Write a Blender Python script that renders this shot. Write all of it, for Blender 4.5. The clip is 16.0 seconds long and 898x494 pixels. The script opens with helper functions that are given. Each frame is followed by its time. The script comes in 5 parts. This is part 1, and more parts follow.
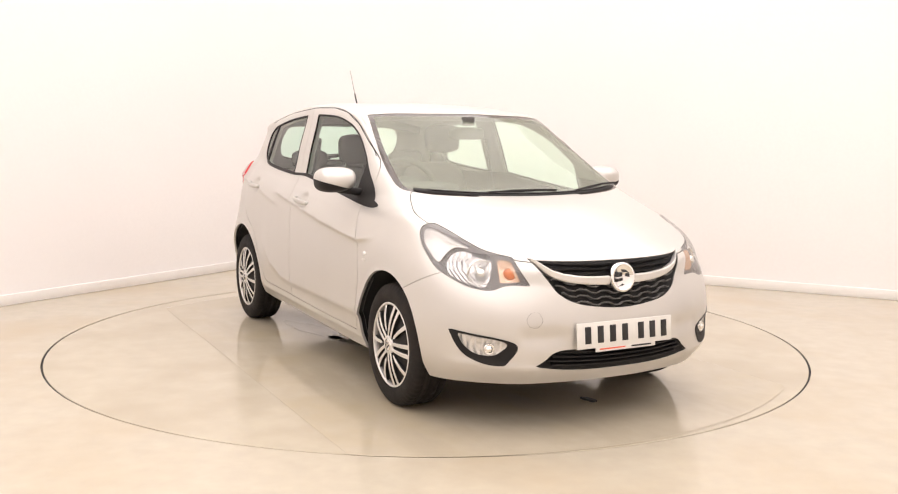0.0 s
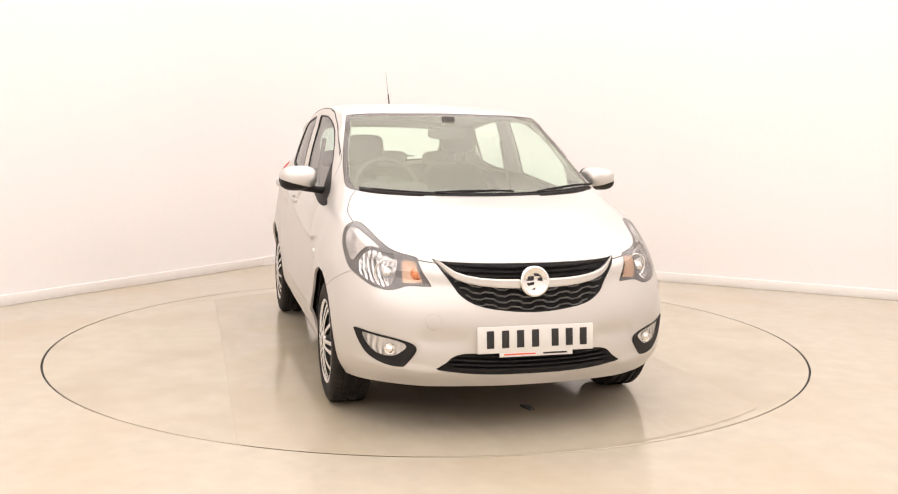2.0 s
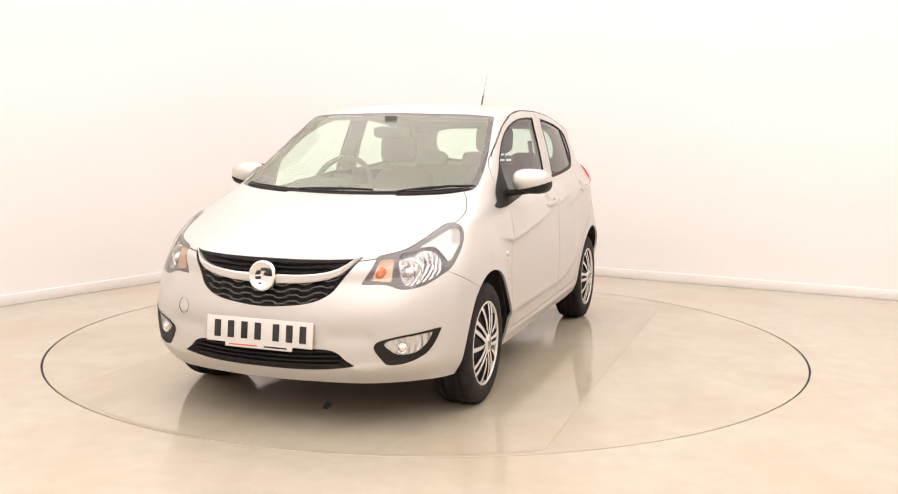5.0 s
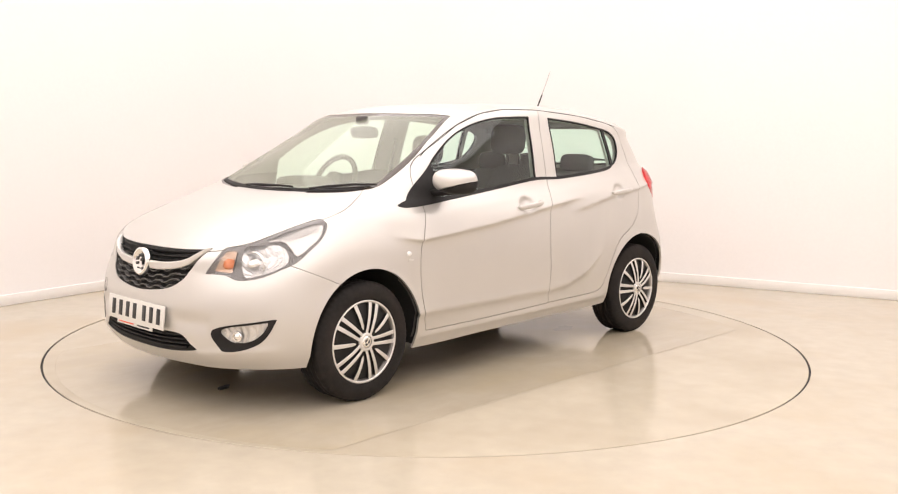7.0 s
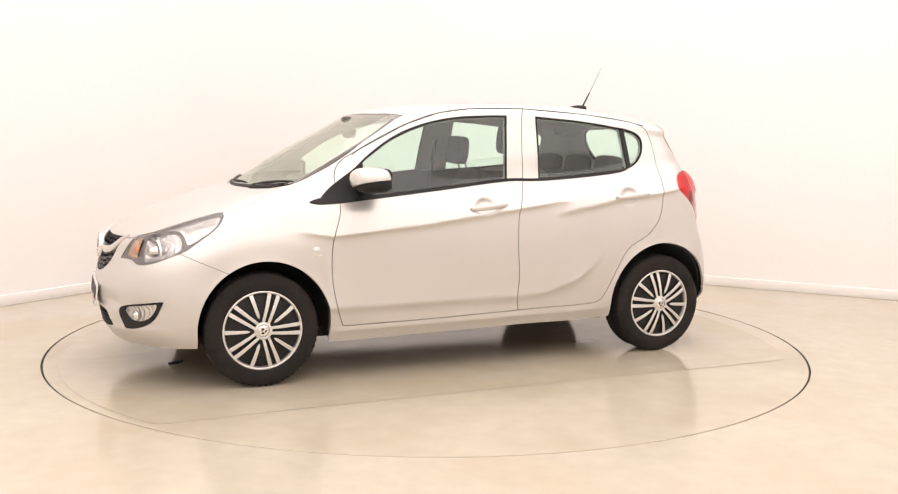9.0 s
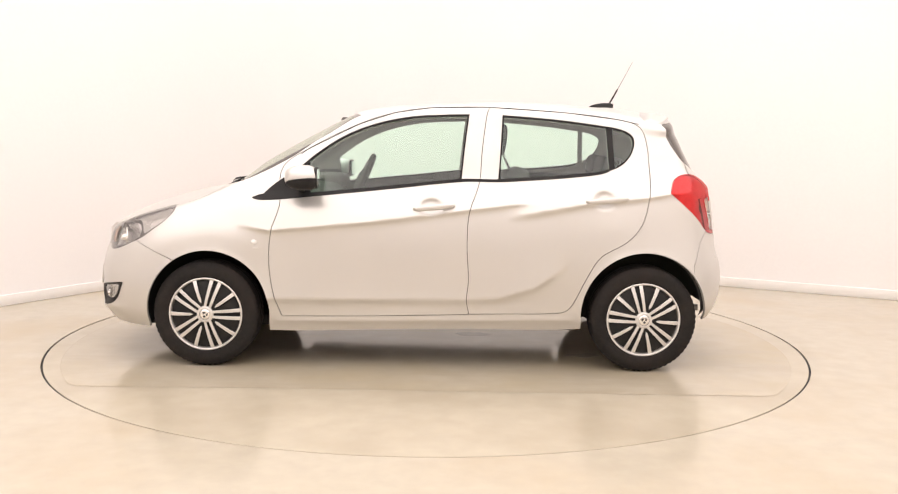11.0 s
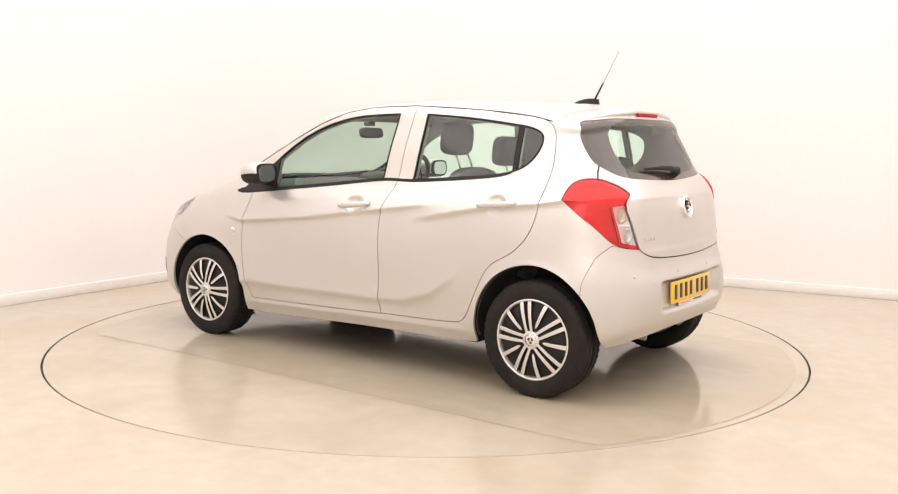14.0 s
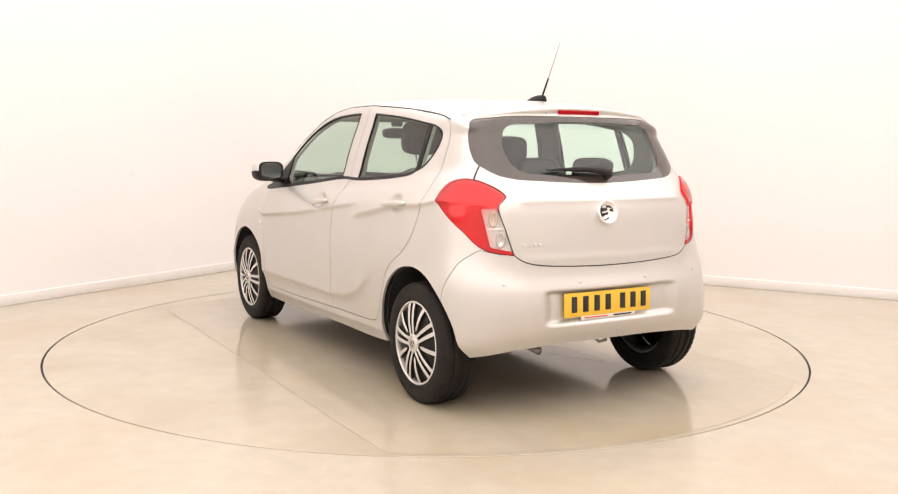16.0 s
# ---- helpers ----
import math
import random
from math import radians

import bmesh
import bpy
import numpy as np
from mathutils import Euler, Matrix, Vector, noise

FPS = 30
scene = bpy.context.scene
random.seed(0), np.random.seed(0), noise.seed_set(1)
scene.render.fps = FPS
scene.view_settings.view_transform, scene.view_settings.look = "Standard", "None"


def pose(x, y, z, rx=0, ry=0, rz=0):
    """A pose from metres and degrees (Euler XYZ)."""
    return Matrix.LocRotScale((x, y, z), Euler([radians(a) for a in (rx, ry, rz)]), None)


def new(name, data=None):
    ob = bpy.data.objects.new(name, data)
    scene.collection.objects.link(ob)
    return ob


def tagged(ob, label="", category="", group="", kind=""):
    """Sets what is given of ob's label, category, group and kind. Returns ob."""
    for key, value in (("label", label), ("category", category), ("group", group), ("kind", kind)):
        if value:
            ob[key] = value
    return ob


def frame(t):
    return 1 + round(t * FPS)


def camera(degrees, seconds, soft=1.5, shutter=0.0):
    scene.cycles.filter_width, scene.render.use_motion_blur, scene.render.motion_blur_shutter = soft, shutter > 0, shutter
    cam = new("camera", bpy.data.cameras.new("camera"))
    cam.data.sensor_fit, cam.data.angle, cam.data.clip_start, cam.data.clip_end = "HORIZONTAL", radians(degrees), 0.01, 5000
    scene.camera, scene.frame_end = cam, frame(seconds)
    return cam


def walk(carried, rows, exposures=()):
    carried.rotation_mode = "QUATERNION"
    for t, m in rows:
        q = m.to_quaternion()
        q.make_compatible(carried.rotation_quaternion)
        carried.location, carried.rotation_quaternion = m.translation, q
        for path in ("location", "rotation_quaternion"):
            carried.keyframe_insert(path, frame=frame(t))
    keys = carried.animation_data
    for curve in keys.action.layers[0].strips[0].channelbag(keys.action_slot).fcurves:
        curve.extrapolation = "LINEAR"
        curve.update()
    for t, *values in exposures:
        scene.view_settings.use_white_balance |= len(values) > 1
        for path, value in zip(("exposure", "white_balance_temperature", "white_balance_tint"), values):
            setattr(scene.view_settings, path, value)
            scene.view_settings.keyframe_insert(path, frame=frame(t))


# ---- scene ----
# ---- the camera stands still on its tripod ----
cam = camera(51.276, 16.0, soft=1.15)
STAND = pose(0, -5.8157, 1.2738, 83.35, 0, -1.178) @ pose(0, 0, 0, 0, 0, 0.731)
walk(cam, [(0.0, STAND), (16.0, STAND)])

# ---- light: a closed studio under a row of large ceiling panels ----
world = bpy.data.worlds.new("world")
world.use_nodes = True
world.node_tree.nodes["Background"].inputs[0].default_value = (1.0, 0.97, 0.93, 1)
world.node_tree.nodes["Background"].inputs[1].default_value = 0.05
scene.world = world
scene.view_settings.exposure = 0.0
ROOM_TURN = 57.2          # heading of the long wall
CORNER = Vector((-1.03, 4.34, 0))
WALL_A = Vector((-0.5417, -0.8406, 0))     # along the long wall, towards the camera
WALL_B = Vector((0.8765, -0.4814, 0))      # along the short wall
LONG, SHORT, HIGH = 13.5, 9.5, 3.9
LAMP_POWER = 27.6


def ceiling_spot(i, j):
    """Middle of a ceiling panel, i along the long wall and j along the short one."""
    return CORNER + WALL_A * (1.75 + 3.3 * i) + WALL_B * (1.5 + 3.2 * j)


for i in range(4):
    for j in range(3):
        lamp = new("ceiling_panel_light", bpy.data.lights.new("ceiling_panel_light", "AREA"))
        lamp.data.shape, lamp.data.size, lamp.data.size_y = "RECTANGLE", 3.3, 3.2
        lamp.data.energy, lamp.data.color = LAMP_POWER, (1.0, 0.933, 0.940)
        p = ceiling_spot(i, j)
        lamp.matrix_world = pose(p.x, p.y, HIGH - 0.09, 0, 0, ROOM_TURN)

# ---- materials ----


def material(name, color, rough=0.5, metal=0.0, coat=0.0, spec=0.5, grain=0.0, grain_scale=40.0,
             stain=0.0, stain_scale=1.5, bump=0.0, bump_scale=200.0, alpha=1.0, stain_color=None, flake=0.0):
    """A principled surface with fine grain, larger stains and a fine relief."""
    m = bpy.data.materials.new(name)
    m.use_nodes = True
    nt, bs = m.node_tree, m.node_tree.nodes["Principled BSDF"]
    link = nt.links.new
    bs.inputs["Roughness"].default_value = rough
    bs.inputs["Metallic"].default_value = metal
    bs.inputs["Coat Weight"].default_value = coat
    bs.inputs["Coat Roughness"].default_value = 0.03
    bs.inputs["Specular IOR Level"].default_value = spec
    coords = nt.nodes.new("ShaderNodeTexCoord").outputs["Object"]

    def noise_at(scale, detail=4.0):
        n = nt.nodes.new("ShaderNodeTexNoise")
        n.inputs["Scale"].default_value, n.inputs["Detail"].default_value = scale, detail
        link(coords, n.inputs["Vector"])
        return n.outputs["Fac"]

    def mix(fac, a, b):
        n = nt.nodes.new("ShaderNodeMix")
        n.data_type = "RGBA"
        link(fac, n.inputs["Factor"])
        for sock, v in ((n.inputs["A"], a), (n.inputs["B"], b)):
            if isinstance(v, tuple):
                sock.default_value = (*v, 1)
            else:
                link(v, sock)
        return n.outputs["Result"]

    def ramp(fac, lo, hi):
        n = nt.nodes.new("ShaderNodeMapRange")
        n.inputs["From Min"].default_value, n.inputs["From Max"].default_value = lo, hi
        link(fac, n.inputs["Value"])
        return n.outputs["Result"]

    col = tuple(color)
    if grain:
        col = mix(ramp(noise_at(grain_scale), 0.3, 0.7), tuple(c * (1 - grain) for c in color), tuple(min(1, c * (1 + grain)) for c in color))
    if stain:
        dark = stain_color or tuple(c * (1 - stain) for c in color)
        col = mix(ramp(noise_at(stain_scale, 6.0), 0.45, 0.75), col, dark)
        r = nt.nodes.new("ShaderNodeMapRange")
        r.inputs["To Min"].default_value, r.inputs["To Max"].default_value = rough * 0.8, min(1, rough * 1.25)
        link(noise_at(stain_scale * 2.3), r.inputs["Value"])
        link(r.outputs["Result"], bs.inputs["Roughness"])
    if isinstance(col, tuple):
        bs.inputs["Base Color"].default_value = (*col, 1)
    else:
        link(col, bs.inputs["Base Color"])
    if flake:
        v = nt.nodes.new("ShaderNodeTexVoronoi")
        v.inputs["Scale"].default_value = 900
        link(coords, v.inputs["Vector"])
        b = nt.nodes.new("ShaderNodeBump")
        b.inputs["Strength"].default_value, b.inputs["Distance"].default_value = flake, 0.001
        link(v.outputs["Distance"], b.inputs["Height"])
        link(b.outputs["Normal"], bs.inputs["Normal"])
    if bump:
        b = nt.nodes.new("ShaderNodeBump")
        b.inputs["Strength"].default_value, b.inputs["Distance"].default_value = bump, 0.002
        link(noise_at(bump_scale), b.inputs["Height"])
        link(b.outputs["Normal"], bs.inputs["Normal"])
    bs.inputs["Alpha"].default_value = alpha
    return m


def glass_material(name, tint, gloss_rough=0.0, film=0.0, gloss=0.08):
    """A thin pane: it lets tinted light through and mirrors by Fresnel."""
    m = bpy.data.materials.new(name)
    m.use_nodes = True
    nt = m.node_tree
    nt.nodes.remove(nt.nodes["Principled BSDF"])
    tr, gl = nt.nodes.new("ShaderNodeBsdfTransparent"), nt.nodes.new("ShaderNodeBsdfGlossy")
    fr, mx = nt.nodes.new("ShaderNodeLayerWeight"), nt.nodes.new("ShaderNodeMixShader")
    pw, sc = nt.nodes.new("ShaderNodeMath"), nt.nodes.new("ShaderNodeMapRange")
    pw.operation, pw.inputs[1].default_value = "POWER", 5.0
    sc.inputs["To Min"].default_value, sc.inputs["To Max"].default_value = gloss, 1.0   # both faces of the pane
    tr.inputs[0].default_value = (*tint, 1)
    gl.inputs["Roughness"].default_value = gloss_rough
    fr.inputs[0].default_value = 0.5
    nt.links.new(fr.outputs["Facing"], pw.inputs[0])
    nt.links.new(pw.outputs[0], sc.inputs["Value"])
    nt.links.new(sc.outputs[0], mx.inputs[0])
    nt.links.new(tr.outputs[0], mx.inputs[1])
    nt.links.new(gl.outputs[0], mx.inputs[2])
    if film:                              # glare veiling the cabin, put in as a pale diffuse layer
        df, mf = nt.nodes.new("ShaderNodeBsdfDiffuse"), nt.nodes.new("ShaderNodeMixShader")
        df.inputs[0].default_value = (0.62, 0.63, 0.49, 1)
        nz, mr = nt.nodes.new("ShaderNodeTexNoise"), nt.nodes.new("ShaderNodeMapRange")
        nz.inputs["Scale"].default_value = 3.0
        mr.inputs["To Min"].default_value, mr.inputs["To Max"].default_value = film * 0.75, film * 1.25
        nt.links.new(nt.nodes.new("ShaderNodeTexCoord").outputs["Object"], nz.inputs["Vector"])
        nt.links.new(nz.outputs["Fac"], mr.inputs["Value"])
        nt.links.new(mr.outputs[0], mf.inputs[0])
        nt.links.new(mx.outputs[0], mf.inputs[1])
        nt.links.new(df.outputs[0], mf.inputs[2])
        mx = mf
    nt.links.new(mx.outputs[0], nt.nodes["Material Output"].inputs[0])
    return m


def glow_material(name, color, strength):
    m = bpy.data.materials.new(name)
    m.use_nodes = True
    bs = m.node_tree.nodes["Principled BSDF"]
    bs.inputs["Base Color"].default_value = (0.8, 0.8, 0.8, 1)
    bs.inputs["Emission Color"].default_value, bs.inputs["Emission Strength"].default_value = (*color, 1), strength
    return m


WALL_PAINT = material("wall_paint", (0.872, 0.842, 0.822), 0.75, grain=0.01, stain=0.025, stain_scale=0.5, bump=0.06)
SKIRTING = material("white_gloss_paint", (0.84, 0.81, 0.77), 0.35, grain=0.01, bump=0.03)
FLOOR_RESIN = material("beige_floor_resin", (0.500, 0.446, 0.352), 0.17, spec=0.36, grain=0.04, grain_scale=9.0, stain=0.16, stain_scale=0.9, stain_color=(0.478, 0.396, 0.280),
                       bump=0.015, bump_scale=12.0)
DECK_RESIN = material("turntable_resin", (0.495, 0.438, 0.338), 0.19, spec=0.36, grain=0.04, grain_scale=7.0, stain=0.2, stain_scale=1.3, stain_color=(0.425, 0.366, 0.272),
                      bump=0.015, bump_scale=12.0)
WAVE_GREY = material("grey_grille_plastic", (0.13, 0.125, 0.12), 0.35, grain=0.08)
WING_GREY = material("pale_grey_reflector", (0.80, 0.79, 0.77), 0.25, metal=0.0, grain=0.04, bump=0.1, bump_scale=40.0)
JOINT = material("grey_joint_shadow", (0.10, 0.095, 0.09), 0.9, grain=0.1)
GAP_BLACK = material("black_gap", (0.012, 0.011, 0.010), 0.8, grain=0.2)
CEILING_PAINT = material("ceiling_paint", (0.85, 0.83, 0.80), 0.9, grain=0.01)
PANEL_GLOW = glow_material("lit_panel", (1.0, 0.933, 0.940), 0.9)
PAINT = material("silver_paint", (0.622, 0.602, 0.570), 0.33, metal=0.60, spec=0.35, coat=0.06, grain=0.01, grain_scale=4.0)
TRIM = material("black_plastic", (0.016, 0.0145, 0.014), 0.55, spec=0.25, grain=0.12, grain_scale=30.0)
GLOSS_BLACK = material("gloss_black", (0.012, 0.011, 0.011), 0.12, coat=0.6, grain=0.1)
RUBBER = material("tyre_rubber", (0.016, 0.0138, 0.0125), 0.7, spec=0.22, grain=0.18, grain_scale=60.0, stain=0.3, stain_scale=7.0, stain_color=(0.024, 0.018, 0.015), bump=0.2, bump_scale=400.0)
DISH = material("dark_wheel_dish", (0.016, 0.015, 0.014), 0.55, spec=0.3, grain=0.15)
CHROME = material("chrome", (0.86, 0.85, 0.83), 0.08, metal=1.0, grain=0.01)
SATIN = material("satin_silver", (0.70, 0.68, 0.65), 0.34, metal=0.6, grain=0.02, grain_scale=200.0)
REFLECTOR = material("bright_reflector", (0.66, 0.64, 0.64), 0.24, metal=0.85, grain=0.03, bump=0.6, bump_scale=70.0)


def fluted(m, scale, strength):
    """Adds moulded flutes to a lamp's reflector."""
    nt = m.node_tree
    wv, b = nt.nodes.new("ShaderNodeTexWave"), nt.nodes.new("ShaderNodeBump")
    wv.wave_type, wv.bands_direction = "BANDS", "Y"
    wv.inputs["Scale"].default_value, wv.inputs["Distortion"].default_value = scale, 2.5
    wv.inputs["Detail"].default_value, wv.inputs["Detail Scale"].default_value = 2.0, 2.0
    b.inputs["Strength"].default_value, b.inputs["Distance"].default_value = strength, 0.006
    nt.links.new(nt.nodes.new("ShaderNodeTexCoord").outputs["Object"], wv.inputs["Vector"])
    nt.links.new(wv.outputs["Fac"], b.inputs["Height"])
    nt.links.new(b.outputs["Normal"], nt.nodes["Principled BSDF"].inputs["Normal"])


REFLECTOR.node_tree.nodes["Principled BSDF"].inputs["Roughness"].default_value = 0.12
FOG_REFLECTOR = material("fog_reflector", (0.76, 0.74, 0.73), 0.2, metal=0.55, grain=0.06, grain_scale=25.0, bump=0.7, bump_scale=28.0)
fluted(REFLECTOR, 16.0, 0.45)
fluted(FOG_REFLECTOR, 14.0, 0.7)
SMOKE = material("smoked_bezel", (0.135, 0.122, 0.118), 0.3, metal=0.2, grain=0.05)
LAMP_SILVER = material("satin_lamp_silver", (0.64, 0.61, 0.59), 0.22, metal=0.75, grain=0.05, bump=0.25, bump_scale=25.0)
LINER = material("grey_headlining", (0.42, 0.395, 0.36), 0.9, grain=0.05, grain_scale=20.0)
CABIN = material("charcoal_cabin_plastic", (0.10, 0.094, 0.088), 0.65, spec=0.3, grain=0.08, grain_scale=18.0)
FABRIC = material("charcoal_seat_fabric", (0.085, 0.08, 0.077), 0.95, spec=0.2, grain=0.12, grain_scale=22.0)
GLASS = glass_material("tinted_green_glass", (0.84, 0.985, 0.915))
SCREEN_GLASS = glass_material("windscreen_glass", (0.85, 0.985, 0.90), film=0.24, gloss=0.09)
CLEAR = glass_material("clear_lens", (0.95, 0.95, 0.94), gloss=0.08)
FRIT = material("black_glass_border", (0.058, 0.045, 0.036), 0.05, spec=0.9, grain=0.05)
RED_LENS = glass_material("red_lens", (.93, .075, .09), gloss=0.06)
LAMP_BACK = material("lamp_backing", (.70, .66, .64), 0.3, metal=0.35, grain=0.08, grain_scale=30.0)
# chrome indicator cell, the bulb's amber reflection put into its colour
AMBER_CELL = material("reflector_amber_reflection", (.84, .58, .42), 0.25, metal=0.6, grain=0.05, bump=0.3, bump_scale=60.0)
AMBER_SMOKE = material("dull_amber_bulb_bowl", (.62, .50, .40), 0.25, metal=0.4, grain=0.06)
RED_DARK = material("dark_red_lens", (0.40, 0.006, 0.012), 0.15, spec=0.15, coat=0.0, grain=0.1, grain_scale=60.0)
AMBER = material("amber_bulb_cover", (0.82, 0.26, 0.08), 0.2, coat=0.5, grain=0.06)
PLATE_WHITE = material("white_plate", (0.70, 0.68, 0.63), 0.3, coat=0.3, grain=0.02)
PLATE_YELLOW = material("yellow_plate", (0.80, 0.50, 0.035), 0.3, coat=0.3, grain=0.03)
INK = material("black_ink", (0.015, 0.014, 0.014), 0.4, grain=0.1)
RED_INK = material("red_ink", (0.70, 0.12, 0.06), 0.4, grain=0.05)
STEEL = material("dull_steel", (0.30, 0.28, 0.26), 0.4, metal=0.9, grain=0.15, stain=0.3, stain_scale=20.0)
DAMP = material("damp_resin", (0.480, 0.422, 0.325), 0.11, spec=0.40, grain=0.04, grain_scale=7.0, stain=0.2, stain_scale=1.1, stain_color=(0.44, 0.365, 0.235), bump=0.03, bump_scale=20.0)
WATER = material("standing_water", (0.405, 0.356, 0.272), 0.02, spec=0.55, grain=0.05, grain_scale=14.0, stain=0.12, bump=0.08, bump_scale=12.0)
SCRAP = material("dark_wet_scrap", (0.04, 0.036, 0.033), 0.5, grain=0.2, bump=0.4, bump_scale=60.0)


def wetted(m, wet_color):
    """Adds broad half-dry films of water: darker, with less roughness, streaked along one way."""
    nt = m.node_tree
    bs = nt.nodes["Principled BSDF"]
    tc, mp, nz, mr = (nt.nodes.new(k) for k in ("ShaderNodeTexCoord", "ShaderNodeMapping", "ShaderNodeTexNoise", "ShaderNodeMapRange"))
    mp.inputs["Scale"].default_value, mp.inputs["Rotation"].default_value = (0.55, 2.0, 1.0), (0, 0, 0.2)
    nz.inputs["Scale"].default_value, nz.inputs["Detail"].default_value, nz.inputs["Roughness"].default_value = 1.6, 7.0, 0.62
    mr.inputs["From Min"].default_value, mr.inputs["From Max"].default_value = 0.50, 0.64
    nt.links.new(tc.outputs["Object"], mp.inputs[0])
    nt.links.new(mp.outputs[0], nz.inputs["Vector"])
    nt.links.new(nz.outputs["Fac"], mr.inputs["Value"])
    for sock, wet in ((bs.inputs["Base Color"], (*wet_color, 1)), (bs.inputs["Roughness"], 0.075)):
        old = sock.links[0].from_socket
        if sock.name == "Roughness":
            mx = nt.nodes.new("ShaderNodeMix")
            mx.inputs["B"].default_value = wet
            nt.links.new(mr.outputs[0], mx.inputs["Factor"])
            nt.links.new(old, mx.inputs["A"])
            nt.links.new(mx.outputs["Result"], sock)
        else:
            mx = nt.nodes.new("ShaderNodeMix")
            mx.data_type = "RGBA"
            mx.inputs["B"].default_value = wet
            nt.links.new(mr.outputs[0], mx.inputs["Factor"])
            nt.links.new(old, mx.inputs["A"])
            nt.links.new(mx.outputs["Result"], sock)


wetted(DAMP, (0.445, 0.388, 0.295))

# ---- mesh helpers ----


def part(name, bm, mat, parent=None, label="", smooth=True):
    """Links a bmesh as one mesh object under a thing or a part."""
    me = bpy.data.meshes.new(name)
    bm.to_mesh(me)
    bm.free()
    me.materials.append(mat)
    if smooth:
        for p in me.polygons:
            p.use_smooth = True
    ob = new(name, me)
    ob.parent = parent
    if label:
        tagged(ob, label)
    return ob


def plain(name, verts, faces, mat, parent=None, label="", smooth=True, normals=None):
    """Links vertices and faces as one mesh object."""
    me = bpy.data.meshes.new(name)
    me.from_pydata([tuple(map(float, v)) for v in verts], [], [tuple(map(int, f)) for f in faces])
    me.materials.append(mat)
    me.polygons.foreach_set("use_smooth", [smooth] * len(me.polygons))
    if normals is not None:
        me.normals_split_custom_set_from_vertices([tuple(map(float, n)) for n in normals])
    me.update()
    ob = new(name, me)
    ob.parent = parent
    if label:
        tagged(ob, label)
    return ob


def box(bm, m, sx, sy, sz, bevel=0.0, seg=2):
    """Adds a box of these sizes at the pose m, with rounded edges."""
    r = bmesh.ops.create_cube(bm, size=1.0, matrix=m @ Matrix.Diagonal((sx, sy, sz, 1)))
    if bevel:
        edges = {e for v in r["verts"] for e in v.link_edges}
        bmesh.ops.bevel(bm, geom=list(edges), offset=bevel, segments=seg, profile=0.5, affect="EDGES")


def boxed(name, m, size, mat, parent=None, bevel=0.004, label="", seg=2):
    bm = bmesh.new()
    box(bm, m, *size, bevel=bevel, seg=seg)
    return part(name, bm, mat, parent, label)


def lathe(bm, profile, axis_m, n=48, closed=False):
    """Turns a profile of (radius, along) about the local z of axis_m."""
    rings = []
    for k in range(n):
        a = 2 * math.pi * k / n
        rings.append([bm.verts.new(axis_m @ Vector((r * math.cos(a), r * math.sin(a), h))) for r, h in profile])
    last = len(profile) if closed else len(profile) - 1
    for k in range(n):
        A, B = rings[k], rings[(k + 1) % n]
        for i in range(last):
            j = (i + 1) % len(profile)
            bm.faces.new((A[i], B[i], B[j], A[j]))
    bmesh.ops.remove_doubles(bm, verts=bm.verts[:], dist=1e-5)
    bmesh.ops.recalc_face_normals(bm, faces=bm.faces[:])


def tube(bm, path, radius, n=10):
    """A round bar along a list of points; radius may be a list."""
    pts = [Vector(p) for p in path]
    rad = radius if isinstance(radius, (list, tuple)) else [radius] * len(pts)
    rings, up = [], Vector((0.13, 0.21, 0.97))
    for i, p in enumerate(pts):
        d = (pts[min(i + 1, len(pts) - 1)] - pts[max(i - 1, 0)]).normalized()
        a = d.cross(up).normalized()
        b = d.cross(a).normalized()
        rings.append([bm.verts.new(p + rad[i] * (math.cos(2 * math.pi * k / n) * a + math.sin(2 * math.pi * k / n) * b)) for k in range(n)])
    for A, B in zip(rings, rings[1:]):
        for k in range(n):
            bm.faces.new((A[k], A[(k + 1) % n], B[(k + 1) % n], B[k]))
    bm.faces.new(rings[0][::-1])
    bm.faces.new(rings[-1])
    bmesh.ops.recalc_face_normals(bm, faces=bm.faces[:])


def prism(bm, outline, m, depth, bevel=0.0, seg=2):
    """A flat outline in local x, y, made depth thick along local z, its rims rounded."""
    low = [bm.verts.new(m @ Vector((x, y, 0))) for x, y in outline]
    face = bm.faces.new(low)
    r = bmesh.ops.extrude_face_region(bm, geom=[face])
    top = [v for v in r["geom"] if isinstance(v, bmesh.types.BMVert)]
    shift = m.to_3x3() @ Vector((0, 0, depth))
    for v in top:
        v.co += shift
    bmesh.ops.recalc_face_normals(bm, faces=bm.faces[:])
    if bevel:
        rim = [e for v in top for e in v.link_edges if e.other_vert(v) in top]
        bmesh.ops.bevel(bm, geom=list(set(rim)), offset=bevel, segments=seg, profile=0.5, affect="EDGES")


def prismed(name, outline, m, depth, mat, parent=None, bevel=0.0, label="", smooth=False):
    bm = bmesh.new()
    prism(bm, outline, m, depth, bevel)
    return part(name, bm, mat, parent, label, smooth)


# ---- the room ----


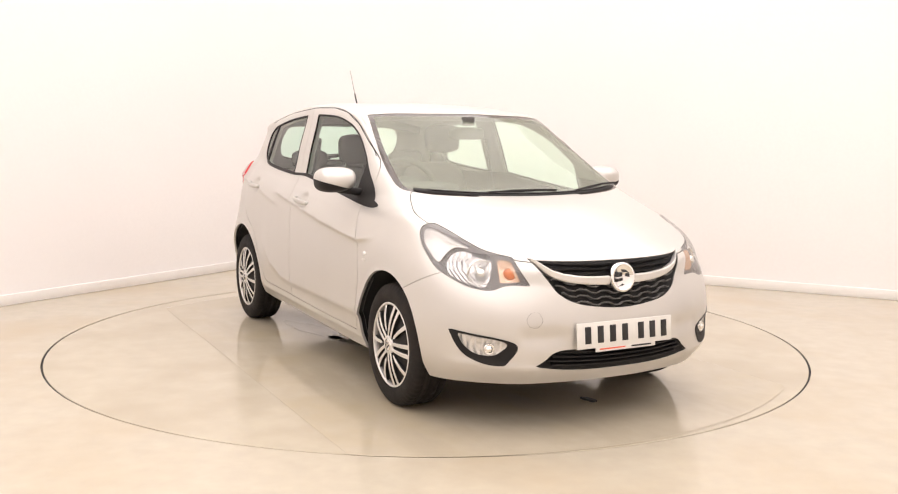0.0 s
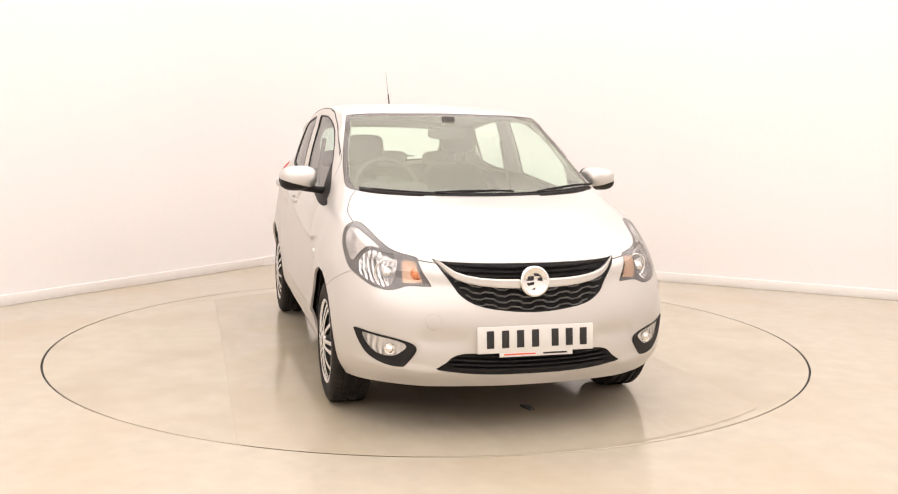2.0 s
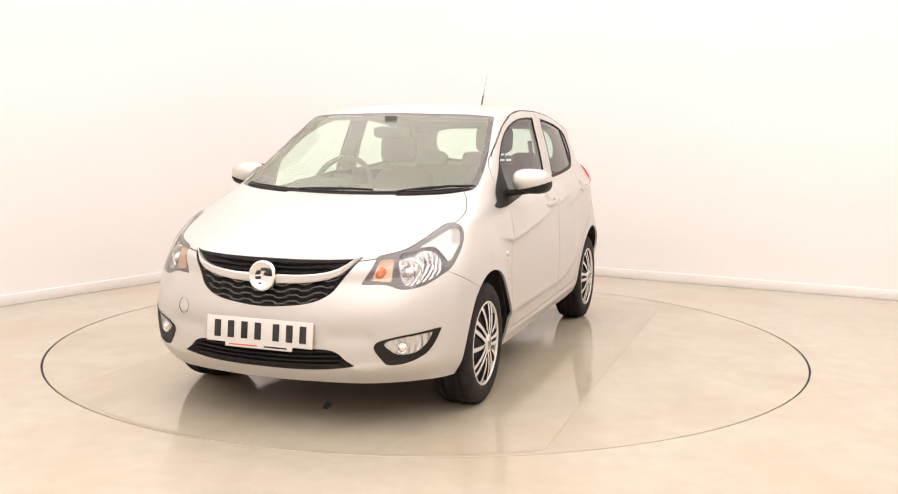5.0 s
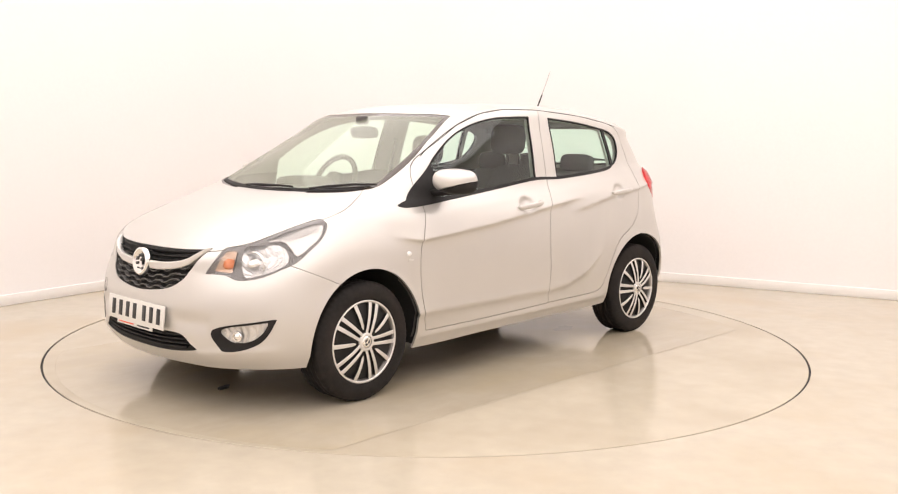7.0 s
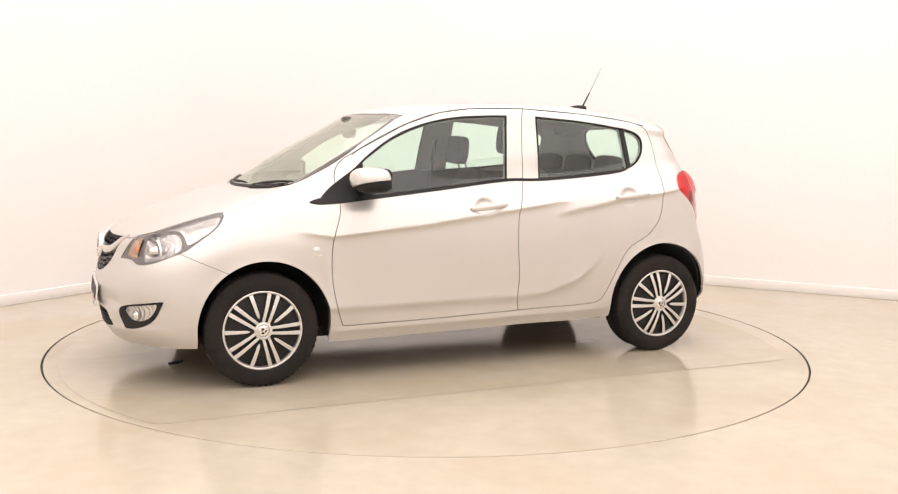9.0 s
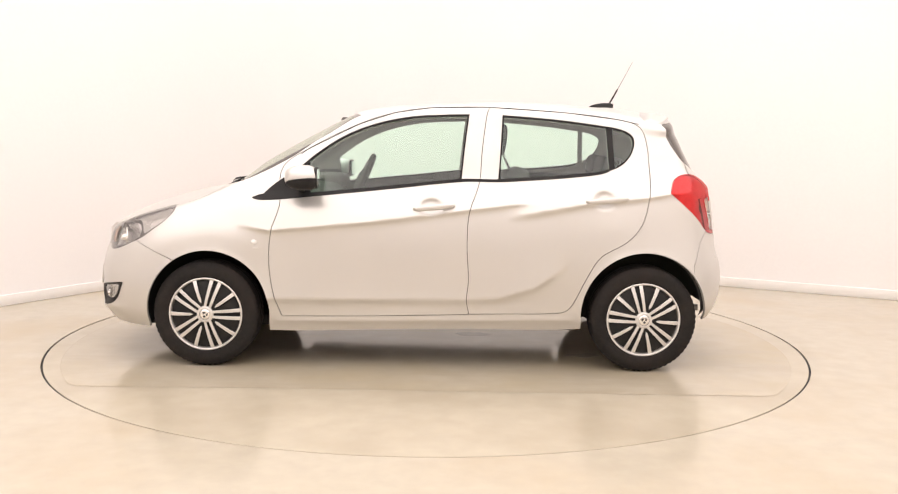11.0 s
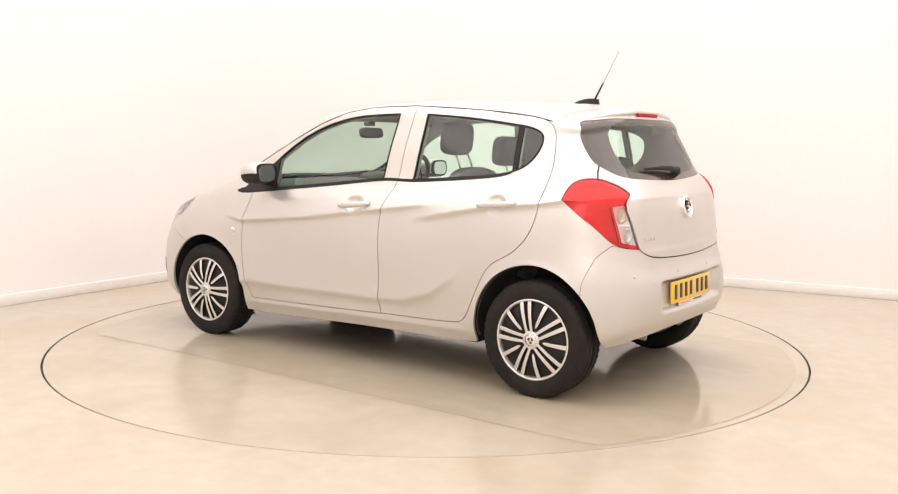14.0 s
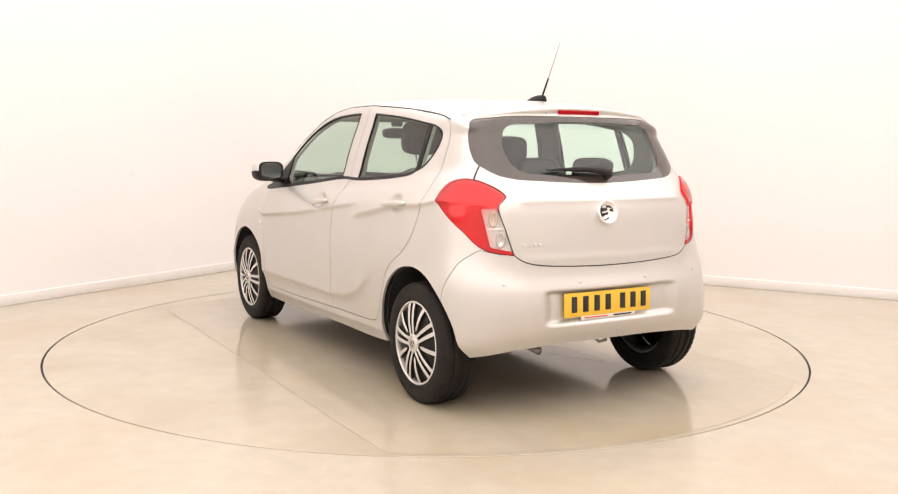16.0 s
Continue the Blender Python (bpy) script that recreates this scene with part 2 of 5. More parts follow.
def wall(name, a, b, base=True):
    """A wall from a to b, 0.2 m thick, standing outside the line, with its skirting board."""
    a, b = Vector(a), Vector(b)
    d = (b - a).normalized()
    mid = (a + b) / 2
    ang = math.degrees(math.atan2(d.y, d.x))
    m = pose(mid.x, mid.y, 0, 0, 0, ang)
    length = (b - a).length
    bm = bmesh.new()
    box(bm, m @ pose(0, 0.1, HIGH / 2), length, 0.2, HIGH)
    ob = tagged(part(name, bm, WALL_PAINT, smooth=False), "plain cream white painted studio wall", "wall", kind="structure")
    bm = bmesh.new()
    box(bm, m @ pose(0, -0.009, 0.041), length, 0.018, 0.082, bevel=0.005)
    tagged(part("baseboard", bm, SKIRTING), "white painted skirting board along the wall", "skirting board", kind="structure")
    return ob


COVE = 1.15                    # length of wall taken by the rounded corner
c0 = CORNER
c1 = CORNER + WALL_A * LONG
c2 = c1 + WALL_B * SHORT
c3 = CORNER + WALL_B * SHORT
for nm, a, b in (("wall_west", c1, c0 + WALL_A * COVE), ("wall_north", c0 + WALL_B * COVE, c3), ("wall_east", c3, c2), ("wall_south", c2, c1)):
    wall(nm, a, b)
half = WALL_A.angle(WALL_B) / 2
radius = COVE * math.tan(half)
centre = CORNER + (WALL_A + WALL_B).normalized() * (COVE / math.cos(half))
a0 = math.atan2(*(CORNER + WALL_A * COVE - centre).yx)
a1 = math.atan2(*(CORNER + WALL_B * COVE - centre).yx)
if a1 > a0:
    a1 -= 2 * math.pi


def curve(name, r_in, r_out, top, mat, label, cat):
    """A bent wall piece round the corner's centre."""
    bm = bmesh.new()
    rows = []
    for k in range(121):
        a = a0 + (a1 - a0) * k / 120
        d = Vector((math.cos(a), math.sin(a), 0))
        rows.append([bm.verts.new(centre + d * r + Vector((0, 0, z))) for r, z in ((r_in, 0), (r_in, top), (r_out, top), (r_out, 0))])
    for A, B in zip(rows, rows[1:]):
        for k in range(4):
            bm.faces.new((A[k], A[(k + 1) % 4], B[(k + 1) % 4], B[k]))
    bmesh.ops.recalc_face_normals(bm, faces=bm.faces[:])
    tagged(part(name, bm, mat, smooth=False), label, cat, kind="structure")


curve("wall_corner", radius, radius + 0.2, HIGH, WALL_PAINT, "rounded cream white studio wall corner", "wall")
curve("baseboard", radius - 0.018, radius, 0.082, SKIRTING, "white painted skirting board along the wall", "skirting board")

# ceiling slab with lit panels
mid = (c0 + c2) / 2
bm = bmesh.new()
box(bm, pose(mid.x, mid.y, HIGH + 0.1, 0, 0, ROOM_TURN), LONG + 0.5, SHORT + 0.5, 0.2)
tagged(part("ceiling", bm, CEILING_PAINT, smooth=False), "plain white studio ceiling", "ceiling", kind="structure")
for i in range(4):
    for j in range(3):
        p = ceiling_spot(i, j)
        m = pose(p.x, p.y, HIGH - 0.03, 0, 0, ROOM_TURN)
        panel = new("ceiling_light")
        panel.matrix_world = m
        tagged(panel, "large flat white lit ceiling light panel", "ceiling light", "ceiling lights")
        boxed("diffuser", pose(0, 0, -0.005), (3.26, 3.16, 0.03), PANEL_GLOW, panel, 0.004)
        for s in (-1, 1):
            boxed("frame", pose(0, s * 1.589, 0), (3.29, 0.018, 0.045), SKIRTING, panel, 0.004)
            boxed("frame", pose(s * 1.639, 0, 0), (0.018, 3.16, 0.045), SKIRTING, panel, 0.004)

# floor with a round opening, and the turntable in it
RING, RING_C = 2.2935, Vector((0.002, 0.1095, 0))
N = 240


def to_walls(a):
    """Where a ray from the ring's middle at the angle a leaves the room."""
    d = Vector((math.cos(a), math.sin(a), 0))
    best = 99.0
    west, north = Vector((WALL_A.y, -WALL_A.x, 0)), Vector((-WALL_B.y, WALL_B.x, 0))
    for nn, o in ((west, c0), (-west, c3), (north, c0), (-north, c1)):
        v = nn.dot(d)
        if v > 1e-6:
            k = nn.dot(o - RING_C) / v
            if k > 0:
                best = min(best, k)
    return RING_C + d * (best + 0.35)


bm = bmesh.new()
inner, outer, lip = [], [], []
for k in range(N):
    a = 2 * math.pi * k / N
    e = RING_C + Vector((math.cos(a), math.sin(a), 0)) * (RING + 0.0055)
    inner.append(bm.verts.new(e))
    lip.append(bm.verts.new(e + Vector((0, 0, -0.05))))
    outer.append(bm.verts.new(to_walls(a)))
for k in range(N):
    j = (k + 1) % N
    bm.faces.new((inner[k], outer[k], outer[j], inner[j]))
    bm.faces.new((lip[k], inner[k], inner[j], lip[j]))
bmesh.ops.recalc_face_normals(bm, faces=bm.faces[:])
floor = tagged(part("floor", bm, FLOOR_RESIN, smooth=False), "beige resin studio floor, lightly stained and semi-gloss", "floor", kind="structure")
bm = bmesh.new()
bmesh.ops.create_circle(bm, cap_ends=True, segments=N, radius=RING + 0.3, matrix=pose(RING_C.x, RING_C.y, -0.051))
tagged(part("floor_pit", bm, GAP_BLACK, smooth=False), "dark pit below the turntable", "pit", kind="structure")

bm = bmesh.new()
lathe(bm, [(RING - 0.008, -0.014), (RING - 0.0050, -0.0055), (RING + 0.0050, -0.0055), (RING + 0.008, -0.014)], pose(RING_C.x, RING_C.y, 0), N)
tagged(part("floor_joint", bm, GAP_BLACK, smooth=False), "dark joint round the turntable", "joint", kind="structure")
turntable = new("turntable")
turntable.location = RING_C
tagged(turntable, "round beige resin turntable set flush in the floor", "turntable")
bm = bmesh.new()
lathe(bm, [(0.0, 0.0), (1.2, 0.0), (RING - 0.008, 0.0), (RING - 0.0055, -0.003), (RING - 0.0055, -0.045), (0.0, -0.045)], pose(0, 0, 0), N)
part("deck", bm, DECK_RESIN, turntable, smooth=False)


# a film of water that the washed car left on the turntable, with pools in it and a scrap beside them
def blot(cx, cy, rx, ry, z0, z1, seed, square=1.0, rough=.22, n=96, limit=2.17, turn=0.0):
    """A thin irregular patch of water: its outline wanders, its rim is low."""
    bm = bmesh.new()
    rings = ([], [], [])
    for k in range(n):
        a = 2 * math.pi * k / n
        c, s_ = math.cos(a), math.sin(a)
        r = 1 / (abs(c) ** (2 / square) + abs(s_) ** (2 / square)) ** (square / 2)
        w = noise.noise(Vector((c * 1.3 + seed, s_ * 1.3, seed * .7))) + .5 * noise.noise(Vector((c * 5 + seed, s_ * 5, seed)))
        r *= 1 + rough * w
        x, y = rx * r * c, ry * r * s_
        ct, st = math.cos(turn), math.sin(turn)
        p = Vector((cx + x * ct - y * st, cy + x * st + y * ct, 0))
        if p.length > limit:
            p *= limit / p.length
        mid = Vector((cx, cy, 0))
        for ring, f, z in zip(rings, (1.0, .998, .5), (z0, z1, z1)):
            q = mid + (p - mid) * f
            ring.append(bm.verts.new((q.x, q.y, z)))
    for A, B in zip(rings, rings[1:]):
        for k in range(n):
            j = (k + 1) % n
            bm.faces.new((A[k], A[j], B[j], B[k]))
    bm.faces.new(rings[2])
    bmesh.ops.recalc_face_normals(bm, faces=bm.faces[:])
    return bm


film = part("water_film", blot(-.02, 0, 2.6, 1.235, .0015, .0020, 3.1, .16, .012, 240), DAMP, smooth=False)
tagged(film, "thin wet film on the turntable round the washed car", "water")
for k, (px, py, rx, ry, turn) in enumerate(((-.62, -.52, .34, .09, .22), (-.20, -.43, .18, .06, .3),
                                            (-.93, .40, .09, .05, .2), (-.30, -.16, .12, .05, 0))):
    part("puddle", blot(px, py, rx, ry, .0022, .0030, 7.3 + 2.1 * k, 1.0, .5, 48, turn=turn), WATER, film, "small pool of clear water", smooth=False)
scrap = part("litter_scrap", blot(0, 0, .042, .014, .002, .012, 1.7, 1.0, .7, 20), SCRAP, smooth=False)
tagged(scrap, "small dark wet scrap lying on the turntable", "litter")

# ---- the car's outer skin: feature lines from nose to tail, splined into one surface ----
car = new("hatchback_car")
tagged(car, "small silver five-door hatchback car on a turntable", "car")


def feature(*pts):
    return [Vector(p) for p in pts]


LINES = [
    # lower edge of bumpers and sills
    feature((1.90, 0, .215), (1.885, .22, .215), (1.825, .46, .215), (1.70, .64, .217), (1.54, .735, .215), (1.18, .75, .215), (.85, .755, .205), (.3, .76, .215),
            (-.23, .76, .225), (-.85, .755, .235), (-1.2, .755, .28), (-1.53, .70, .285), (-1.64, .5, .32), (-1.672, .25, .335), (-1.68, 0, .337)),
    feature((1.942, 0, .285), (1.93, .24, .285), (1.868, .48, .285), (1.745, .66, .285), (1.56, .768, .285), (1.18, .787, .285), (.85, .782, .275), (.3, .784, .28),
            (-.23, .784, .29), (-.85, .782, .30), (-1.2, .79, .33), (-1.54, .748, .34), (-1.662, .53, .38), (-1.702, .26, .392), (-1.71, 0, .394)),
    # fullest line of the bumpers
    feature((1.957, 0, .40), (1.945, .25, .40), (1.878, .49, .40), (1.757, .672, .40), (1.57, .785, .40), (1.18, .806, .40), (.85, .797, .38), (.3, .788, .37),
            (-.23, .788, .385), (-.85, .797, .41), (-1.2, .812, .43), (-1.53, .768, .44), (-1.672, .54, .475), (-1.715, .265, .48), (-1.724, 0, .48)),
    feature((1.957, 0, .50), (1.945, .25, .50), (1.878, .48, .515), (1.763, .664, .53), (1.56, .783, .54), (1.18, .811, .55), (.85, .806, .53), (.3, .801, .53),
            (-.23, .801, .54), (-.85, .807, .56), (-1.2, .816, .58), (-1.51, .772, .585), (-1.662, .54, .575), (-1.706, .265, .575), (-1.714, 0, .575)),
    feature((1.925, 0, .635), (1.912, .24, .635), (1.845, .455, .65), (1.722, .645, .675), (1.51, .766, .71), (1.18, .805, .73), (.86, .808, .70), (.3, .806, .71),
            (-.23, .804, .73), (-.85, .804, .77), (-1.2, .80, .79), (-1.48, .742, .76), (-1.63, .53, .69), (-1.672, .26, .675), (-1.68, 0, .67)),
    # bonnet edge and shoulder
    feature((1.882, 0, .742), (1.868, .22, .744), (1.80, .44, .757), (1.655, .62, .80), (1.41, .715, .862), (1.18, .757, .875), (.87, .798, .80), (.3, .797, .84),
            (-.23, .789, .88), (-.85, .784, .93), (-1.2, .772, .95), (-1.44, .722, .95), (-1.607, .545, .84), (-1.655, .265, .82), (-1.667, 0, .815)),
    feature((1.72, 0, .842), (1.705, .22, .841), (1.63, .42, .845), (1.50, .58, .868), (1.32, .68, .908), (1.13, .732, .925), (.875, .781, .875), (.3, .775, .91),
            (-.23, .763, .945), (-.83, .760, .99), (-1.18, .745, 1.01), (-1.435, .70, 1.01), (-1.588, .55, .955), (-1.637, .26, .94), (-1.65, 0, .935)),
    feature((1.46, 0, .932), (1.45, .20, .931), (1.40, .40, .932), (1.31, .55, .942), (1.20, .65, .962), (1.07, .703, .97), (.885, .753, .935), (.32, .752, .955),
            (-.23, .732, .995), (-.82, .727, 1.04), (-1.17, .712, 1.065), (-1.42, .672, 1.07), (-1.558, .54, 1.03), (-1.602, .25, 1.02), (-1.612, 0, 1.015)),
    # foot of the windscreen, belt line and foot of the rear window
    feature((1.19, 0, .993), (1.18, .20, .994), (1.15, .38, .998), (1.105, .52, 1.007), (1.05, .63, 1.022), (.985, .677, 1.025), (.885, .716, .99), (.38, .724, 1.0),
            (-.23, .709, 1.05), (-.80, .70, 1.09), (-1.15, .68, 1.115), (-1.405, .638, 1.12), (-1.505, .518, 1.095), (-1.545, .24, 1.09), (-1.555, 0, 1.085)),
    feature((.965, 0, 1.140), (.955, .185, 1.139), (.93, .35, 1.138), (.885, .485, 1.138), (.83, .608, 1.143), (.765, .637, 1.152), (.70, .662, 1.150), (.33, .682, 1.15),
            (-.25, .677, 1.185), (-.80, .669, 1.20), (-1.13, .648, 1.205), (-1.375, .612, 1.20), (-1.455, .49, 1.195), (-1.488, .23, 1.195), (-1.497, 0, 1.195)),
    feature((.715, 0, 1.283), (.705, .17, 1.282), (.685, .32, 1.279), (.645, .455, 1.275), (.600, .578, 1.27), (.53, .607, 1.293), (.465, .618, 1.300), (.20, .637, 1.30),
            (-.29, .637, 1.32), (-.80, .632, 1.315), (-1.11, .613, 1.30), (-1.335, .588, 1.285), (-1.408, .455, 1.30), (-1.443, .215, 1.31), (-1.452, 0, 1.31)),
    # roof edge
    feature((.44, 0, 1.420), (.435, .15, 1.419), (.42, .29, 1.416), (.405, .44, 1.408), (.372, .546, 1.398), (.27, .573, 1.408), (.17, .580, 1.420), (-.02, .588, 1.436),
            (-.35, .594, 1.44), (-.80, .589, 1.415), (-1.08, .577, 1.385), (-1.298, .572, 1.355), (-1.355, .43, 1.388), (-1.385, .20, 1.405), (-1.392, 0, 1.408)),
    feature((.31, 0, 1.450), (.305, .13, 1.449), (.285, .26, 1.447), (.25, .37, 1.444), (.205, .475, 1.436), (.12, .522, 1.433), (.02, .53, 1.443), (-.12, .537, 1.458),
            (-.40, .537, 1.468), (-.78, .53, 1.45), (-1.00, .515, 1.425), (-1.17, .495, 1.408), (-1.20, .345, 1.432), (-1.215, .17, 1.445), (-1.22, 0, 1.448)),
    feature((.10, 0, 1.474), (.09, 0, 1.474), (.08, 0, 1.475), (.06, 0, 1.476), (.03, 0, 1.478), (-.02, 0, 1.481), (-.08, 0, 1.484), (-.20, 0, 1.488),
            (-.45, 0, 1.491), (-.75, 0, 1.487), (-.85, 0, 1.484), (-.92, 0, 1.480), (-.96, 0, 1.476), (-.98, 0, 1.474), (-1.00, 0, 1.473)),
]


def spline(knots, values, at, mirror_ends=False):
    """Cubic Hermite with finite-difference slopes along the first axis of values."""
    k, p = np.asarray(knots, float), np.asarray(values, float)
    if mirror_ends:                       # the nose and the tail carry on symmetrically across the middle
        flip = np.array([1, -1, 1.0])
        p = np.concatenate([(p[1] * flip)[None], p, (p[-2] * flip)[None]])
        k = np.concatenate([[2 * k[0] - k[1]], k, [2 * k[-1] - k[-2]]])
    h = np.diff(k)
    d = np.diff(p, axis=0) / h.reshape(-1, *([1] * (p.ndim - 1)))
    w0, w1 = h[1:] / (h[1:] + h[:-1]), h[:-1] / (h[1:] + h[:-1])
    sh = (-1, *([1] * (p.ndim - 1)))
    s = np.concatenate([d[:1], d[:-1] * w0.reshape(sh) + d[1:] * w1.reshape(sh), d[-1:]])
    i = np.clip(np.searchsorted(k, at, side="right") - 1, 0, len(h) - 1)
    t = ((at - k[i]) / h[i]).reshape(sh)
    hh = h[i].reshape(sh)
    return ((2 * t**3 - 3 * t**2 + 1) * p[i] + (t**3 - 2 * t**2 + t) * hh * s[i] + (3 * t**2 - 2 * t**3) * p[i + 1] + (t**3 - t**2) * hh * s[i + 1])


def smooth(a, b, t):
    t = np.clip((t - a) / (b - a), 0, 1)
    return t * t * (3 - 2 * t)


def press(g):
    """Presses creases, flares and recesses into the skin: g is (rows, columns, 3)."""
    x, y, z = g[..., 0], g[..., 1], g[..., 2]
    flank = smooth(0.60, 0.70, y)

    def ridge(xs, zs, a, up, down, x_in, x_out):
        """A raised crease along a line in the side view, which fades in and out."""
        d = z - np.interp(x, xs[::-1], zs[::-1])
        fade = smooth(x_in[0], x_in[1], x) * (1 - smooth(x_out[0], x_out[1], x))
        return a * fade * np.where(d > 0, np.exp(-np.maximum(d, 0) / up), np.exp(np.minimum(d, 0) / down)) * flank

    dy = ridge([1.06, .85, .31, -.14, -.50], [.79, .762, .812, .872, .92], .017, .075, .011, (-.62, -.38), (.86, 1.06))
    dy += ridge([-.40, -.88, -1.21, -1.33], [.835, .925, .962, .985], .017, .075, .011, (-1.5, -1.3), (-.62, -.42))
    dy += ridge([.84, -.20, -.40, -.59, -.74, -.80], [.388, .392, .405, .465, .565, .64],   .020, .12, .028, (-.80, -.62), (.86, .95))
    dy += .009 * np.exp(-np.abs(z - np.interp(x, [-.85, .85], [.288, .262])) / .010) * smooth(-.84, -.78, x) * (1 - smooth(.80, .85, x)) * flank
    for cx, cz, rx, rz in ((1.195, .305, .338, .345), (-1.195, .315, .345, .352)):
        r = (np.hypot((x - cx) / rx, (z - cz) / rz) - 1) * rx
        dy += .006 * np.exp(-np.maximum(r, 0) / .022) * flank
    for cx, cz in ((-.025, .902), (-.965, .950)):
        dy -= .021 * np.exp(-(((x - cx) / .056) ** 2 + ((z - cz) / .040) ** 2) ** 2) * flank
    g[..., 1] += dy
    rear = (x < -1.4) * (1 - smooth(.34, .42, np.abs(y))) * smooth(.425, .45, z) * (1 - smooth(.572, .590, z))
    g[..., 0] += .030 * rear
    gate = (x < -1.35) * (1 - smooth(.44, .52, np.abs(y)))
    d = z - .992
    g[..., 0] -= .008 * gate * np.where(d > 0, np.exp(-np.maximum(d, 0) / .05), np.exp(np.minimum(d, 0) / .014))
    d = z - .735
    g[..., 0] -= .005 * gate * (z < .85) * np.where(d > 0, np.exp(-np.maximum(d, 0) / .012), np.exp(np.minimum(d, 0) / .05))
    lip = (x > 1.5) * smooth(.38, .44, y) * (1 - smooth(.70, .77, y))
    d = z - (.292 + .10 * np.clip(y - .42, 0, 1))
    g[..., 0] += .012 * lip * np.where(d > 0, np.exp(-np.maximum(d, 0) / .010), np.exp(np.minimum(d, 0) / .06))
    # a swage from the fog lamps towards the number plate
    nose = (x > 1.5) * smooth(.25, .34, y) * (1 - smooth(.46, .52, y))
    g[..., 0] -= .010 * nose * np.exp(-((z - .43) / .035) ** 2)


def skin(step=0.0115):
    """The left half of the skin as vertices, normals and triangles."""
    g = np.array([[tuple(p) for p in row] for row in LINES])          # rows, stations, 3
    ku = np.concatenate([[0], np.cumsum(np.linalg.norm(np.diff(g[:11], axis=1), axis=2).mean(0))])
    kv = np.concatenate([[0], np.cumsum(np.linalg.norm(np.diff(g, axis=0), axis=2).mean(1))])
    nu, nv = int(ku[-1] / step), int(kv[-1] / step)
    U, Vv = np.linspace(0, ku[-1], nu), np.linspace(0, kv[-1], nv)
    rows = np.stack([spline(ku, row, U, True) for row in g])           # rows, nu, 3
    grid = spline(kv, rows, Vv)                                        # nv, nu, 3
    grid[:, 0, 1] = grid[:, -1, 1] = 0.0
    grid[-1, :, 1] = 0.0
    grid[:, :, 1] = np.maximum(grid[:, :, 1], 0.0)
    press(grid)
    grid[:, 0, 1] = grid[:, -1, 1] = 0.0
    grid[-1, :, 1] = 0.0
    V = grid.reshape(-1, 3)
    a = np.arange(nv * nu).reshape(nv, nu)
    q = np.stack([a[:-1, :-1], a[:-1, 1:], a[1:, 1:], a[1:, :-1]], -1).reshape(-1, 4)
    F = np.concatenate([q[:, [0, 1, 2]], q[:, [0, 2, 3]]])
    du, dv = np.gradient(grid, axis=1), np.gradient(grid, axis=0)
    n = np.cross(du, dv)
    n[:, 0, 1] = n[:, -1, 1] = 0.0
    n[-1, :, 1] = 0.0
    n[-1, :, 2] += 1e-6
    n /= np.linalg.norm(n, axis=2, keepdims=True) + 1e-12
    return V, n.reshape(-1, 3), F


SV, SN, SF = skin()
SL = np.array(["body"] * len(SF), dtype="U16")


def outline(*pts, n=8, sharp=()):
    """A closed outline through the points, rounded between them but for the sharp corners."""
    p = np.array(pts, float)
    m = len(p)
    out = []
    for i in range(m):
        p0, p1, p2, p3 = p[i - 1], p[i], p[(i + 1) % m], p[(i + 2) % m]
        L = np.linalg.norm(p2 - p1)
        t1 = np.zeros(2) if i in sharp else (p2 - p0) / max(np.linalg.norm(p2 - p0), 1e-9) * L
        t2 = np.zeros(2) if (i + 1) % m in sharp else (p3 - p1) / max(np.linalg.norm(p3 - p1), 1e-9) * L
        if i in sharp:
            t1 = (p2 - p1)
        if (i + 1) % m in sharp:
            t2 = (p2 - p1)
        for t in np.arange(n) / n:
            out.append((2*t**3-3*t**2+1)*p1 + (t**3-2*t**2+t)*t1 + (3*t**2-2*t**3)*p2 + (t**3-t**2)*t2)
    return np.array(out)


def distance(q, poly):
    """Signed distance of the points q (n, 2) to a closed outline, negative inside."""
    best, inside = np.full(len(q), 1e9), np.zeros(len(q), bool)
    for a, b in zip(poly, np.roll(poly, -1, axis=0)):
        e = b - a
        t = np.clip(((q - a) @ e) / max(e @ e, 1e-12), 0, 1)
        best = np.minimum(best, ((q - a - t[:, None] * e) ** 2).sum(1))
        c = (a[1] > q[:, 1]) != (b[1] > q[:, 1])
        x = a[0] + (q[:, 1] - a[1]) * e[0] / (e[1] if abs(e[1]) > 1e-12 else 1e-12)
        inside ^= c & (q[:, 0] < x)
    return np.sqrt(best) * np.where(inside, -1, 1)


VIEWS = {
    "side": lambda v: v[:, [0, 2]],
    "front": lambda v: v[:, [1, 2]],
    "top": lambda v: v[:, [0, 1]],
    "diag": lambda v: np.stack([v[:, 0] - v[:, 1], v[:, 2]], 1),
}


